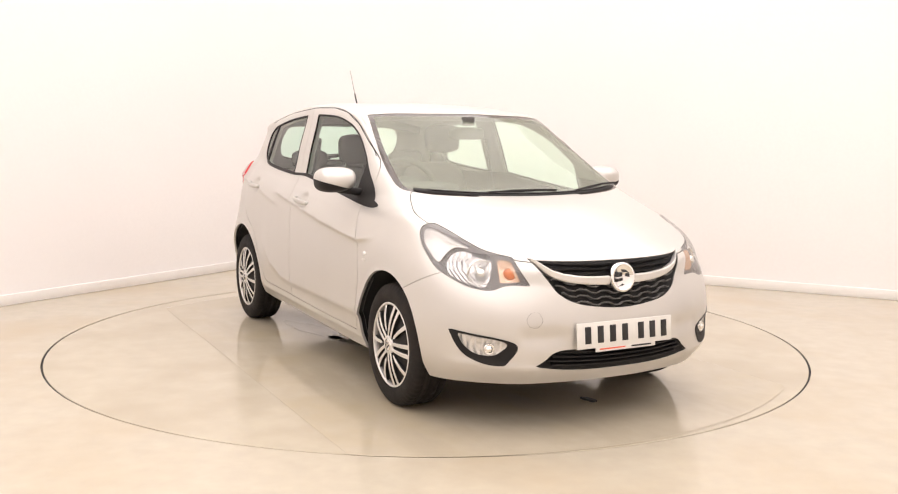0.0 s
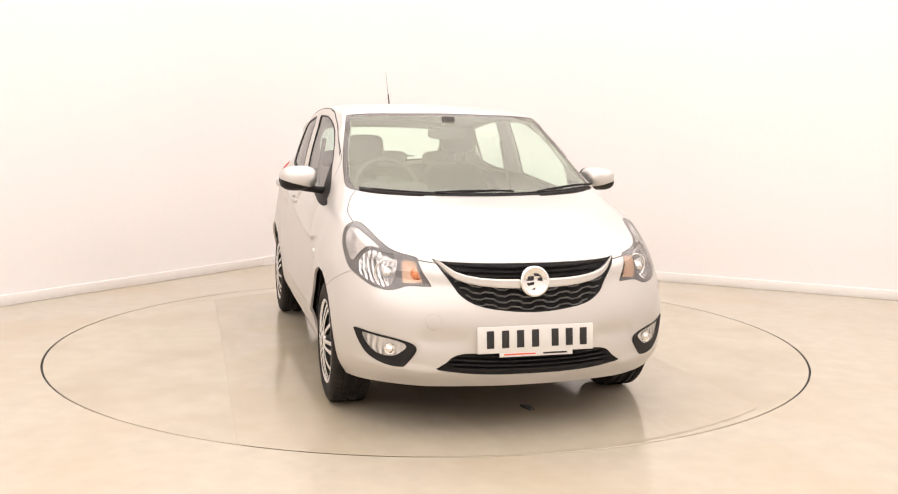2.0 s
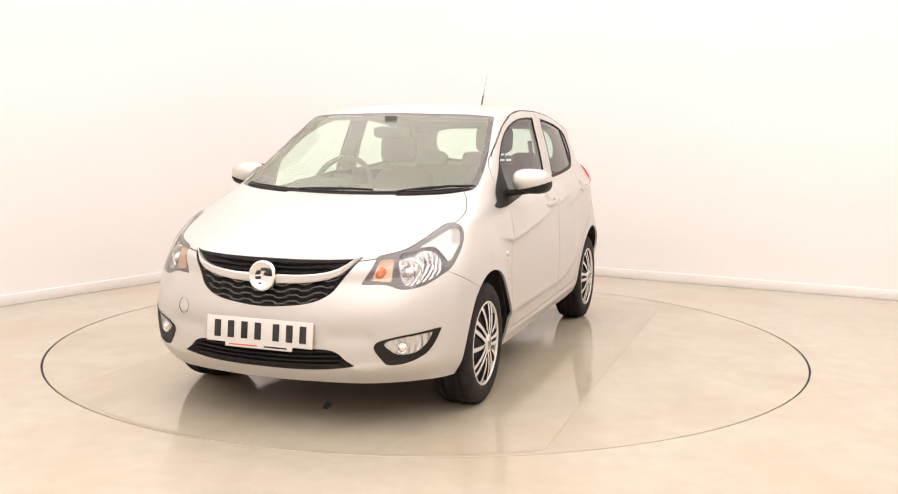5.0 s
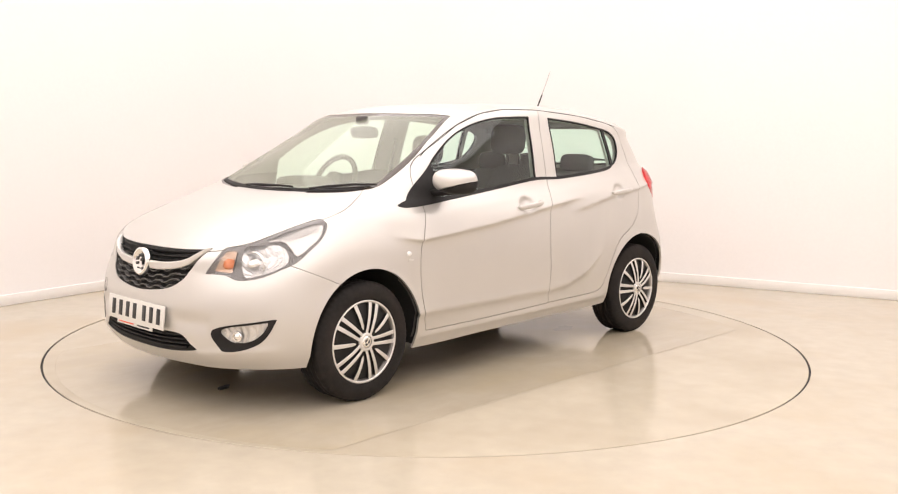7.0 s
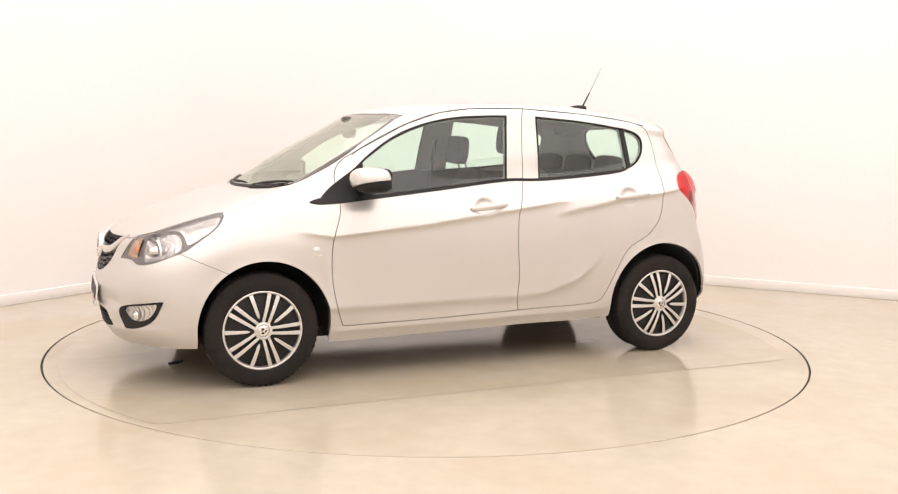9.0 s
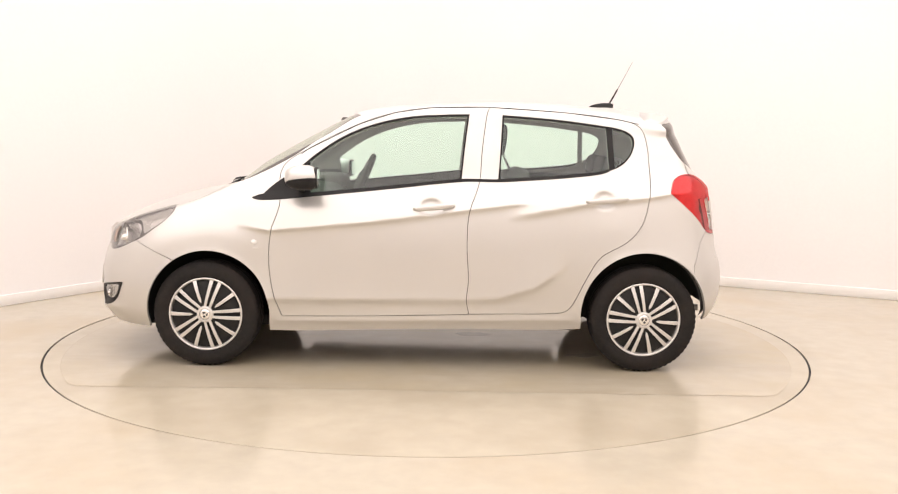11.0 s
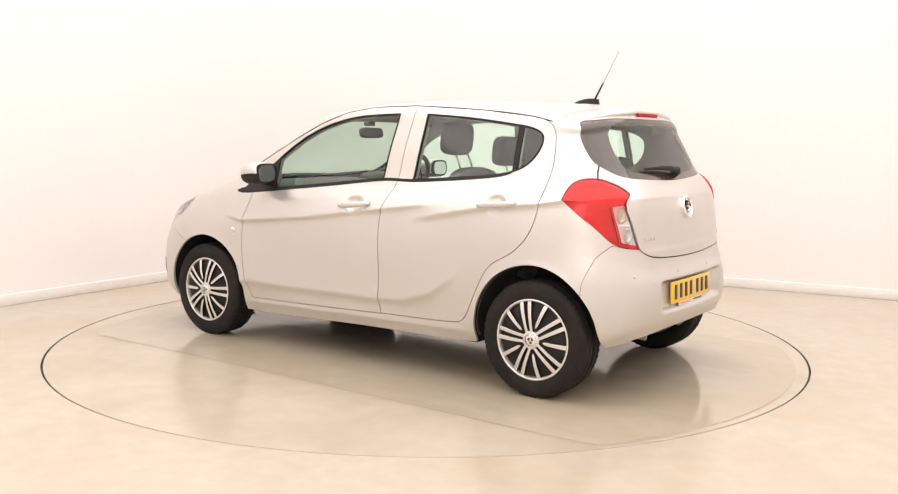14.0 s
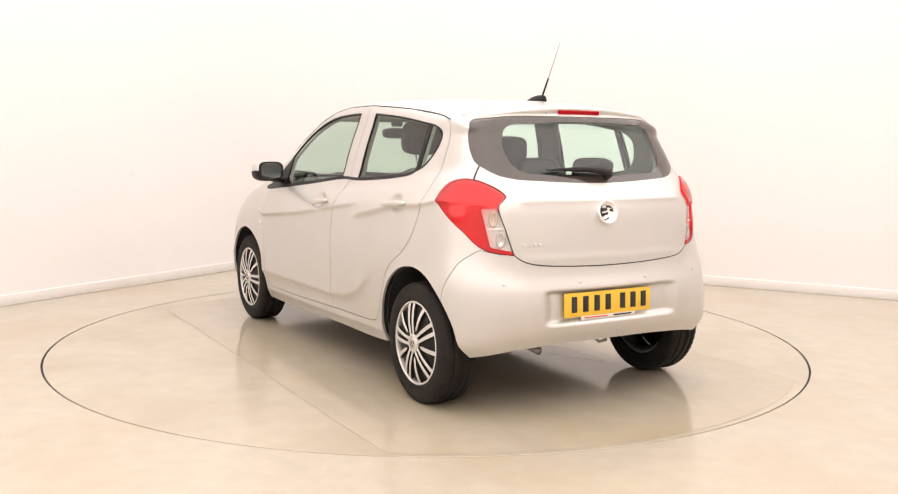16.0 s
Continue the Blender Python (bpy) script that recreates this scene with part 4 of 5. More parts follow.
# lamps
for s in both:
    def bowl(v, depth=.05, slope=1.3):
        return -np.clip(-distance(VIEWS["diag"](v), HEAD) * slope, 0.003, depth)
    lamp = sheet("headlight", ("headlight", "head_main", "head_amber", "head_wing"), CLEAR, car, (s,), 0.0, 0.006, "clear headlight with chrome reflector and smoked bezel")
    sheet("bezel", "headlight", SMOKE, lamp, (s,), lip=0.02, dig=lambda v: bowl(v, .022, .8))
    sheet("reflector", "head_main", REFLECTOR, lamp, (s,), lip=0.0, dig=lambda v: -np.clip(-distance(VIEWS["diag"](v), HEAD_MAIN) * 1.5, 0, .06) - .02)
    sheet("wing_reflector", "head_wing", LAMP_SILVER, lamp, (s,), lip=0.012, dig=lambda v: -np.clip(-distance(VIEWS["diag"](v), HEAD_WING) * 1.3, 0, .034) - .010)
    cell = sheet("indicator", "head_amber", AMBER_CELL, lamp, (s,), lip=0.0, dig=lambda v: -.010 - np.clip(-distance(VIEWS["diag"](v), HEAD_AMBER) * 3.0, 0, .052), note="bright indicator cell with an amber bulb")
    p, n = on_nose(s * .500, .708, -.066)
    bm = bmesh.new()
    lathe(bm, [(0, .034), (.014, .032), (.024, .023), (.028, .008), (.028, -.008)], facing(p, (1, s * .10, 0)), 20)
    part("indicator_bulb", bm, AMBER, cell, "amber indicator bulb")
    p, n = on_nose(s * .615, .705, -.045)
    bm = bmesh.new()
    lathe(bm, [(0, .034), (.012, .032), (.022, .022), (.027, .004), (.030, 0)], facing(p, (1, s * .35, 0)), 20)
    part("bulb_cap", bm, CHROME, lamp)
    bm = bmesh.new()
    lathe(bm, [(.052, 0), (.056, .004), (.060, .004), (.062, -.004)], facing(p, (1, s * .35, 0)), 28)
    part("reflector_ring", bm, CHROME, lamp)

    def tail_backing(v):
        """A stepped housing: a shallow rim, a bowl, and a deeper round chamber in it."""
        q = VIEWS["side"](v)
        rim = np.clip(-distance(q, TAIL) * 1.3, .004, .022)
        round_one = np.hypot((q[:, 0] + 1.500) / 1.0, (q[:, 1] - .955) / 1.25)
        chamber = .006 * (1 - smooth(.066, .084, round_one)) - .006 * (1 - smooth(.036, .056, round_one))
        return -rim - chamber - .0015 * np.sin(q[:, 1] * 210) * smooth(.085, .10, round_one)

    tail = sheet("tail_light", "tail_light", RED_LENS, car, (s,), 0.004, 0.006, "glossy red tail light with a clear section",
                 dig=lambda v: .002 + np.clip(-distance(VIEWS["side"](v), TAIL) * .35, 0, .010) + .008 * np.clip((v[:, 2] - 1.000 - .28 * (v[:, 0] + 1.318)) / .016, 0, 1))
    sheet("tail_backing", "tail_light", LAMP_BACK, tail, (s,), lip=0.0, dig=tail_backing, note="moulded bright backing seen through the red lens")
    sheet("clear_section", "tail_clear", CLEAR, tail, (s,), 0.003, 0.012, "clear reversing and indicator lens")
    sheet("clear_backing", "tail_clear", WING_GREY, tail, (s,), -0.014, 0.0)
    p, n = on_tail(s * .598, .870, .002)
    boxed("lens_divider", facing(p, n), (.064, .007, .006), WING_GREY, tail, 0.001)
    for yy, zz, rr, mat in ((.600, .914, .021, AMBER_SMOKE), (.577, .822, .021, LAMP_SILVER)):
        p, n = on_tail(s * yy, zz, -.012)
        bm = bmesh.new()
        lathe(bm, [(0, .002), (rr * .35, .003), (rr * .7, .006), (rr, .011), (rr * 1.05, .009)], facing(p, n) @ Matrix.Diagonal((1.0, 1.75, 1, 1)), 24)
        part("lens_bowl", bm, mat, tail)

    fog = sheet("fog_light", "fog_bezel", TRIM, front_bumper, (s,), 0.002, 0.03, "fog light in a black plastic bezel", dig=lambda v: .004 - np.clip(-distance(VIEWS["front"](v), FOG), 0, .02) * .5)
    sheet("fog_reflector", "fog_lens", FOG_REFLECTOR, fog, (s,), lip=0.0, dig=lambda v: -.010 - np.clip(-distance(VIEWS["front"](v), FOG_IN) * .5, 0, .012))
    p, n = on_nose(s * .605, .377, -.008)
    bm = bmesh.new()
    lathe(bm, [(0, .010), (.010, .008), (.014, .002), (.020, .0), (.022, .003), (.024, -.004)], facing(p, (1, s * .3, 0)), 24)
    part("fog_bulb", bm, CHROME, fog)
    sheet("fog_cover", "fog_lens", CLEAR, fog, (s,), -.006, 0.006)

# grille: dark backing, wavy bars below, slats above, bright bar and emblem between them
grille = sheet("grille", "grille", GAP_BLACK, front_bumper, both, lip=0.0, dig=lambda v: -np.clip(-distance(VIEWS["front"](v), GRILLE) * 2.0, 0.004, .035), note="black grille with wavy bars and a silver wing bar")


def half_width(z, poly):
    """Half the width of an outline at the height z."""
    ys = []
    for a, b in zip(poly, np.roll(poly, -1, axis=0)):
        if (a[1] > z) != (b[1] > z):
            ys.append(a[0] + (z - a[1]) * (b[0] - a[0]) / (b[1] - a[1]))
    return max(ys) if ys else 0.0


def nose_bar(name, ys, z_of, thick, mat, parent, proud=0.0, deep=0.02, label=""):
    """A bar across the nose that follows the skin; z_of and thick are functions of y."""
    bm = bmesh.new()
    rows = []
    for y in ys:
        z, t = z_of(y), thick(y)
        p, n = on_nose(y, z, proud)
        up = Vector((0, 0, 1))
        ring = []
        for dz, dn in ((-.5, -deep), (-.5, -.003), (-.32, 0), (.32, 0), (.5, -.003), (.5, -deep)):
            ring.append(bm.verts.new(p + up * t * dz + n * dn))
        rows.append(ring)
    for A, B in zip(rows, rows[1:]):
        for k in range(6):
            j = (k + 1) % 6
            bm.faces.new((A[k], A[j], B[j], B[k]))
    bm.faces.new(rows[0])
    bm.faces.new(rows[-1][::-1])
    bmesh.ops.recalc_face_normals(bm, faces=bm.faces[:])
    return part(name, bm, mat, parent, label, smooth=False)


def wing_z(y):
    return float(np.interp(abs(y), [0, .08, .16, .23, .29, .335, .365, .39, .41], [.660, .661, .664, .671, .682, .698, .718, .740, .755]))


def wing_t(y):
    return float(np.interp(abs(y), [0, .10, .25, .33, .38, .41], [.040, .038, .034, .031, .025, .012]))


for k in range(4):
    base = .560 + .0255 * k

    def wave(y, base=base):
        ph = (y / .112) % 1.0
        return base + .15 * y * y * 2.2 + .0052 * (min(1, max(-1, 1.8 * math.sin(2 * math.pi * ph))))
    w = half_width(min(base + .012, .668), GRILLE) - .004
    if k < 3:
        w = half_width(base + .02, GRILLE) - .012
    ys = np.linspace(-w, w, 91)
    ys = [y for y in ys if wave(y) < wing_z(y) - .012]
    nose_bar("wave_bar", ys, wave, lambda y: .0055, WAVE_GREY, grille, -.003, .02)
for k in range(3):
    zz = .733 - .021 * k
    ys = [y for y in np.linspace(-.395, .395, 61) if zz + .10 * y * y > wing_z(y) + .018]
    if len(ys) > 2:
        half = [y for y in ys if y > 0]
        for sgn in both:
            nose_bar("slat", [sgn * y for y in half], lambda y: zz + .10 * y * y, lambda y: .007, TRIM, grille, -.008, .02)
nose_bar("wing_bar", np.linspace(-.41, .41, 81), wing_z, wing_t, SATIN, grille, .006, .03, "bright silver wing bar")


def emblem(parent, p, n, r, name="emblem"):
    """A round bright badge with a dark device, in plain shapes."""
    m = facing(p, n)
    bm = bmesh.new()
    lathe(bm, [(0, .008), (r * .78, .007), (r * .82, .0105), (r * .95, .0105), (r, .007), (r, -.012)], m, 40)
    e = part(name, bm, CHROME, parent, "round chrome badge with a dark device")
    for shape in (((-.62, .05), (-.15, .10), (-.12, .42), (-.45, .40)), ((-.1, .62), (.28, .60), (.6, .32), (.3, .42), (-.05, .42)), ((.18, .08), (.62, .0), (.6, .3), (.3, .32)),
                  ((-.60, -.1), (-.1, -.02), (-.1, -.25), (-.5, -.32)), ((-.32, -.66), (.05, -.62), (-.1, -.5))):
        bm = bmesh.new()
        prism(bm, [(x * r * .8, y * r * .8) for x, y in shape], m @ pose(0, 0, .006), .0050)
        part("device", bm, INK, e, smooth=False)
    return e


p, n = on_nose(0, .670, .012)
emblem(grille, p + Vector((.004, 0, 0)), (1, 0, .10), .066)

intake = sheet("lower_intake", "intake", GAP_BLACK, front_bumper, both, lip=0.0, dig=lambda v: -np.clip(-distance(VIEWS["front"](v), INTAKE) * 2.0, 0.002, .04), note="black lower air intake with slats")
for k in range(4):
    zz = .288 + .021 * k
    w = min(half_width(zz + .004, INTAKE), .40) - .03
    nose_bar("slat", np.linspace(-w, w, 31), lambda y: zz + .10 * y * y, lambda y: .008, TRIM, intake, -.008, .02)

# round tow-eye cover in the bumper
p, n = on_nose(-.432, .506, .0006)
bm = bmesh.new()
lathe(bm, [(.0338, -.004), (.0338, .0002), (.0341, .0002), (.0341, -.004)], facing(p, n), 36)
part("tow_cover_rim", bm, JOINT, front_bumper)


def number_plate(parent, m, mat, name):
    """A plate whose characters are plain bars, with the dealer's strip below."""
    plate = boxed(name, m @ pose(0, 0, 0), (.522, .112, .008), mat, parent, 0.002, "number plate with dark characters as bars")
    for x in (-.205, -.138, -.071, -.004, .085, .150, .215):
        boxed("character_bar", m @ pose(x, 0.002, .0046), (.032, .074, .003), INK, plate, 0.0008)
    boxed("dealer_strip", m @ pose(.0, -.062, .001), (.33, .024, .005), PLATE_WHITE, plate, 0.001)
    boxed("strip_bar", m @ pose(-.075, -.063, .0042), (.14, .006, .002), RED_INK, plate, 0.0005)
    boxed("strip_bar", m @ pose(.085, -.063, .0042), (.11, .007, .002), INK, plate, 0.0005)


pn, _ = on_nose(0, .438, .007)
number_plate(front_bumper, facing((pn.x + .002, 0.0, .432), (1, 0, .10)), PLATE_WHITE, "front_plate")
pt, _ = on_tail(0, .513, .004)
number_plate(rear_bumper, facing((pt.x - .001, .030, .515), (-1, 0, .04)), PLATE_YELLOW, "rear_plate")

# tail: spoiler, high brake light, emblem, lettering bars, wiper, sensors
bm = bmesh.new()
rows = []
for y in np.linspace(-.555, .555, 45):
    e = Vector((-1.412 + .20 * y * y + .06 * abs(y / .555) ** 6, y, 1.424 - .155 * y * y - .012 * abs(y / .555) ** 6))
    top, n = on_top(min(-1.20, e.x + .16), y, .001)
    rows.append([bm.verts.new(v) for v in (top, top.lerp(e, .5) + Vector((0, 0, .006)), e + Vector((.012, 0, .006)), e, e + Vector((.004, 0, -.010)), e + Vector((.022, 0, -.058)), e + Vector((.09, 0, -.058)))])
for A, B in zip(rows, rows[1:]):
    for k in range(7):
        j = (k + 1) % 7
        bm.faces.new((A[k], A[j], B[j], B[k]))
bm.faces.new(rows[0])
bm.faces.new(rows[-1][::-1])
bmesh.ops.recalc_face_normals(bm, faces=bm.faces[:])
spoiler = part("spoiler", bm, PAINT, tailgate)
outl = [(-.128, -.025), (.128, -.025), (.120, .022), (-.120, .022)]
prismed("brake_light", outl, facing((-1.4015, 0.008, 1.3945), (-1, 0, -.36)), .012, RED_DARK, spoiler, 0.002, "dark red high-level brake light")
bm = bmesh.new()
lathe(bm, [(0, .004), (.006, .003), (.007, 0)], facing((-1.398, .20, 1.392), (-1, 0, -.38)), 14)
part("washer_jet", bm, TRIM, spoiler)
p, n = on_tail(.018, .934, .006)
emblem(tailgate, p, n, .060)
for k, wdt in enumerate((.018, .006, .018, .018)):
    p, n = on_tail(.478 - .026 * k, .797, .002)
    boxed("letter_bar", facing(p, n), (wdt * .8, .016, .003), SATIN, tailgate, 0.001)
p0, n0 = on_tail(-.06, 1.105, .022)
bm = bmesh.new()
path = [on_tail(y, z, h)[0] for y, z, h in ((-.075, 1.098, .012), (-.05, 1.105, .03), (.05, 1.118, .028), (.16, 1.122, .022), (.285, 1.124, .012))]
tube(bm, path, [.016, .018, .014, .010, .005], 10)
part("rear_wiper", bm, TRIM, tailgate, "black rear wiper arm")
bm = bmesh.new()
lathe(bm, [(0, .02), (.016, .018), (.02, .008), (.022, -.004)], facing(on_tail(-.06, 1.10)[0], n0), 18)
part("wiper_hub", bm, TRIM, tailgate)
for y, z in ((.58, .625), (.2, .622), (-.2, .622), (-.58, .625)):
    p, n = on_tail(y, z, .001)
    bm = bmesh.new()
    lathe(bm, [(0, .0015), (.0085, .0012), (.0095, -.002)], facing(p, n), 18)
    part("parking_sensor", bm, PAINT, rear_bumper)

# antenna
ant = []
bm = bmesh.new()
base_m = Matrix.Translation((-1.05, 0, on_top(-1.05, 0)[0].z))
for k in range(13):
    t = k / 12
    x = .075 - .145 * t
    h = .030 * math.sin(math.pi * min(1, .08 + t * .62)) ** .8
    w = .021 * math.sin(math.pi * (.12 + .76 * t)) ** .6
    ant.append([bm.verts.new(base_m @ Vector((x, w * math.cos(a), -.006 + (h + .006) * math.sin(a)))) for a in np.linspace(0, math.pi, 9)])
for A, B in zip(ant, ant[1:]):
    for k in range(8):
        bm.faces.new((A[k], A[k + 1], B[k + 1], B[k]))
bm.faces.new(ant[0])
bm.faces.new(ant[-1][::-1])
bmesh.ops.recalc_face_normals(bm, faces=bm.faces[:])
antenna = part("antenna", bm, TRIM, car, "black roof antenna with a thin raked mast")
bm = bmesh.new()
tube(bm, [(-1.090, 0, 1.484), (-1.10, 0, 1.500), (-1.145, 0, 1.583)], [.0065, .0055, .0045], 10)
part("mast_foot", bm, TRIM, antenna)
bm = bmesh.new()
tube(bm, [(-1.145, 0, 1.583), (-1.19, 0, 1.668), (-1.232, 0, 1.75)], [.0020, .0018, .0016], 8)
part("mast", bm, STEEL, antenna)

# dark roof channels from the mirror corners back along the roof
for s in both:
    bm = bmesh.new()
    xs = np.linspace(.70, -1.17, 60)
    zs = np.interp(xs, [-1.19, -1.06, -.76, -.33, -.02, .18, .38, .66, .84], [1.358, 1.386, 1.421, 1.446, 1.440, 1.412, 1.346, 1.206, 1.072])
    pts = [on_flank(x, z, s, -.0012)[0] for x, z in zip(xs, zs)]
    tube(bm, pts, .0030, 6)
    part("roof_channel", bm, TRIM, car, "dark roof channel")

# door handles, side repeaters, sill strips
for s in both:
    for key, x0, z0, rise in (("f", -.040, .900, .012), ("r", -.975, .948, .010)):
        bm = bmesh.new()
        rows = []
        for t in np.linspace(-1, 1, 25):
            x = x0 - .115 * t
            z = z0 + rise * t
            p, n = on_flank(x, z, s)
            body_y = on_flank(x0 - .115 * (1 if t > 0 else -1), z0, s)[0].y
            w = .0145 * (1 - abs(t) ** 4) ** .5 + .001
            out = s * (.016 + .012 * (1 - t * t))
            yy = on_flank(x0 + .115, z0, s)[0].y * (1 - t) / 2 + on_flank(x0 - .115, z0, s)[0].y * (1 + t) / 2
            c = Vector((x, yy + out - s * .012 * abs(t) ** 3, z))
            rows.append([bm.verts.new(c + Vector((0, s * .007 * math.sin(a), w * math.cos(a)))) for a in np.linspace(0, 2 * math.pi, 12, endpoint=False)])
        for A, B in zip(rows, rows[1:]):
            for k in range(12):
                bm.faces.new((A[k], A[(k + 1) % 12], B[(k + 1) % 12], B[k]))
        bm.faces.new(rows[0])
        bm.faces.new(rows[-1])
        bmesh.ops.recalc_face_normals(bm, faces=bm.faces[:])
        handle = part("door_handle", bm, PAINT, doors[key, s])
        for e in (-1, 1):
            p, n = on_flank(x0 + e * .098, z0 - e * rise * .85, s)
            boxed("handle_foot", Matrix.Translation(p + n * .006), (.030, .022, .018), PAINT, handle, .006)
    p, n = on_flank(.935, .700, s, .001)
    bm = bmesh.new()
    lathe(bm, [(0, .007), (.009, .006), (.0145, .002), (.016, -.003)], facing(p, n) @ Matrix.Diagonal((1.15, .85, 1, 1)), 24)
    part("side_repeater", bm, WING_GREY, car, "clear side indicator repeater")
    p, n = on_flank(.925, .668, s, .001)
    boxed("wing_badge", facing(p, n), (.034, .010, .003), SATIN, car, .001, "small silver wing badge")

# door mirrors
for s in both:
    def mirror_point(a, b, s=s):
        """A rounded pod, blunt towards the back."""
        ca, sa, cb, sb = math.cos(a), math.sin(a), math.cos(b), math.sin(b)
        f = lambda v, e: math.copysign(abs(v) ** e, v)
        px = f(cb, .7) * f(ca, .6)
        py = f(cb, .7) * f(sa, .75)
        pz = f(sb, .7)
        x = .640 + (.118 if px > 0 else .060) * px - .018 * py
        y = .856 + .096 * py
        z = 1.053 + .065 * pz - .004 * py
        z += .012 * max(0, -py) * (1 if pz < 0 else 0)
        return Vector((x, s * y, z))
    bm = bmesh.new()
    na, nb = 36, 18
    ring = [[bm.verts.new(mirror_point(2 * math.pi * i / na, -math.pi / 2 + math.pi * j / nb)) for i in range(na)] for j in range(1, nb)]
    lo, hi = bm.verts.new(mirror_point(0, -math.pi / 2)), bm.verts.new(mirror_point(0, math.pi / 2))
    for A, B in zip(ring, ring[1:]):
        for k in range(na):
            bm.faces.new((A[k], A[(k + 1) % na], B[(k + 1) % na], B[k]))
    for k in range(na):
        bm.faces.new((lo, ring[0][(k + 1) % na], ring[0][k]))
        bm.faces.new((hi, ring[-1][k], ring[-1][(k + 1) % na]))
    bmesh.ops.recalc_face_normals(bm, faces=bm.faces[:])
    lower = bm.copy()
    co, no = Vector((.64, s * .84, 1.027)), Vector((.08, s * -.24, 1)).normalized()
    bmesh.ops.bisect_plane(bm, geom=bm.verts[:] + bm.edges[:] + bm.faces[:], plane_co=co, plane_no=no, clear_inner=True)
    bmesh.ops.bisect_plane(lower, geom=lower.verts[:] + lower.edges[:] + lower.faces[:], plane_co=co - no * .003, plane_no=no, clear_outer=True)
    mirror = part("door_mirror", bm, PAINT, doors["f", s], "silver capped door mirror with black base")
    part("mirror_base", lower, TRIM, mirror)
    bm = bmesh.new()
    tube(bm, [(.64, s * .87, 1.004), (.66, s * .82, 1.000), (.675, s * .765, .994), (.69, s * .70, .985)], [.012, .017, .018, .022], 12)
    part("mirror_arm", bm, TRIM, mirror)
    shape = [(.066 * math.copysign(abs(math.cos(a)) ** .55, math.cos(a)), .047 * math.copysign(abs(math.sin(a)) ** .6, math.sin(a))) for a in np.linspace(0, 2 * math.pi, 32, endpoint=False)]
    m = facing((.5795, s * .854, 1.055), (-1, -s * .06, 0))
    prismed("mirror_rim", [(x * 1.24, y * 1.22) for x, y in shape], m @ pose(0, 0, -.014), .014, TRIM, mirror, .003)
    prismed("mirror_glass", shape, m, .003, material("mirror_silver", (.62, .67, .66), .02, metal=1.0, grain=.01) if s > 0 else bpy.data.materials["mirror_silver"], mirror, .001)

# front wipers and the black scuttle strip
bm = bmesh.new()
rows = []
for y in np.linspace(-.60, .60, 41):
    x = 1.205 - .36 * y * y
    p, n = on_top(x, y, .004)
    q, _ = on_top(x - .028, y, .004)
    rows.append([bm.verts.new(v) for v in (p, q, q - Vector((0, 0, .012)), p - Vector((0, 0, .012)))])
for A, B in zip(rows, rows[1:]):
    for k in range(4):
        bm.faces.new((A[k], A[(k + 1) % 4], B[(k + 1) % 4], B[k]))
bm.faces.new(rows[0])
bm.faces.new(rows[-1][::-1])
bmesh.ops.recalc_face_normals(bm, faces=bm.faces[:])
scuttle = part("scuttle", bm, TRIM, car, "black plastic scuttle strip below the windscreen")
for ys in ((-.24, -.10, .06, .17), (.30, .42, .54, .655)):
    bm = bmesh.new()
    path = []
    for k, y in enumerate(ys):
        x = 1.185 - .36 * y * y - (.0, .012, .02, .015)[k]
        path.append(on_top(x, y, (.006, .012, .012, .010)[k])[0])
    tube(bm, path, [.008, .008, .006, .005], 8)
    w = part("wiper", bm, TRIM, car, "black windscreen wiper")
    bm = bmesh.new()
    tube(bm, [on_top(1.185 - .36 * y * y, y, .007)[0] for y in np.linspace(ys[0] - .30, ys[-1] - .02, 14)], .004, 6)
    part("wiper_blade", bm, GLOSS_BLACK, w)

# underside, wheel housings, exhaust
bm = bmesh.new()
box(bm, pose(.42, 0, .235), 2.5, 1.20, .07, .02)
box(bm, pose(-1.16, 0, .40), .70, .86, .07, .02)
box(bm, pose(-.02, 0, .245), 1.62, 1.46, .05, .01)
part("underbody", bm, TRIM, car, "dark underbody")
for s in both:
    for cx in (1.195, -1.195):
        bm = bmesh.new()
        n_ = 40
        rows = []
        for k in range(n_ + 1):
            a = math.radians(-12 + (205 if cx > 0 else 180) * k / n_)
            px, pz = cx + .352 * math.cos(a), .305 + .358 * math.sin(a)
            rows.append([bm.verts.new((px, s * yy, pz)) for yy in (min(.786, on_flank(px, max(pz, .225))[0].y - .016), .45)] + [bm.verts.new((cx + .05 * math.cos(a), s * .45, .305 + .05 * math.sin(a)))])
        for A, B in zip(rows, rows[1:]):
            for k in range(2):
                bm.faces.new((A[k], A[k + 1], B[k + 1], B[k]))
        bmesh.ops.recalc_face_normals(bm, faces=bm.faces[:])
        part("wheel_housing", bm, GAP_BLACK, car)
bm = bmesh.new()
tube(bm, [(-1.2, .34, .29), (-1.5, .35, .30), (-1.60, .355, .292)], .019, 14)
part("exhaust_pipe", bm, STEEL, car)
bm = bmesh.new()
tube(bm, [(-1.60, -.02, .335), (-1.64, -.015, .315), (-1.64, .03, .312), (-1.60, .035, .333)], .007, 8)
part("tow_eye", bm, STEEL, car)

# ---- wheels ----
TYRE_R, TYRE_W = .2935, .190


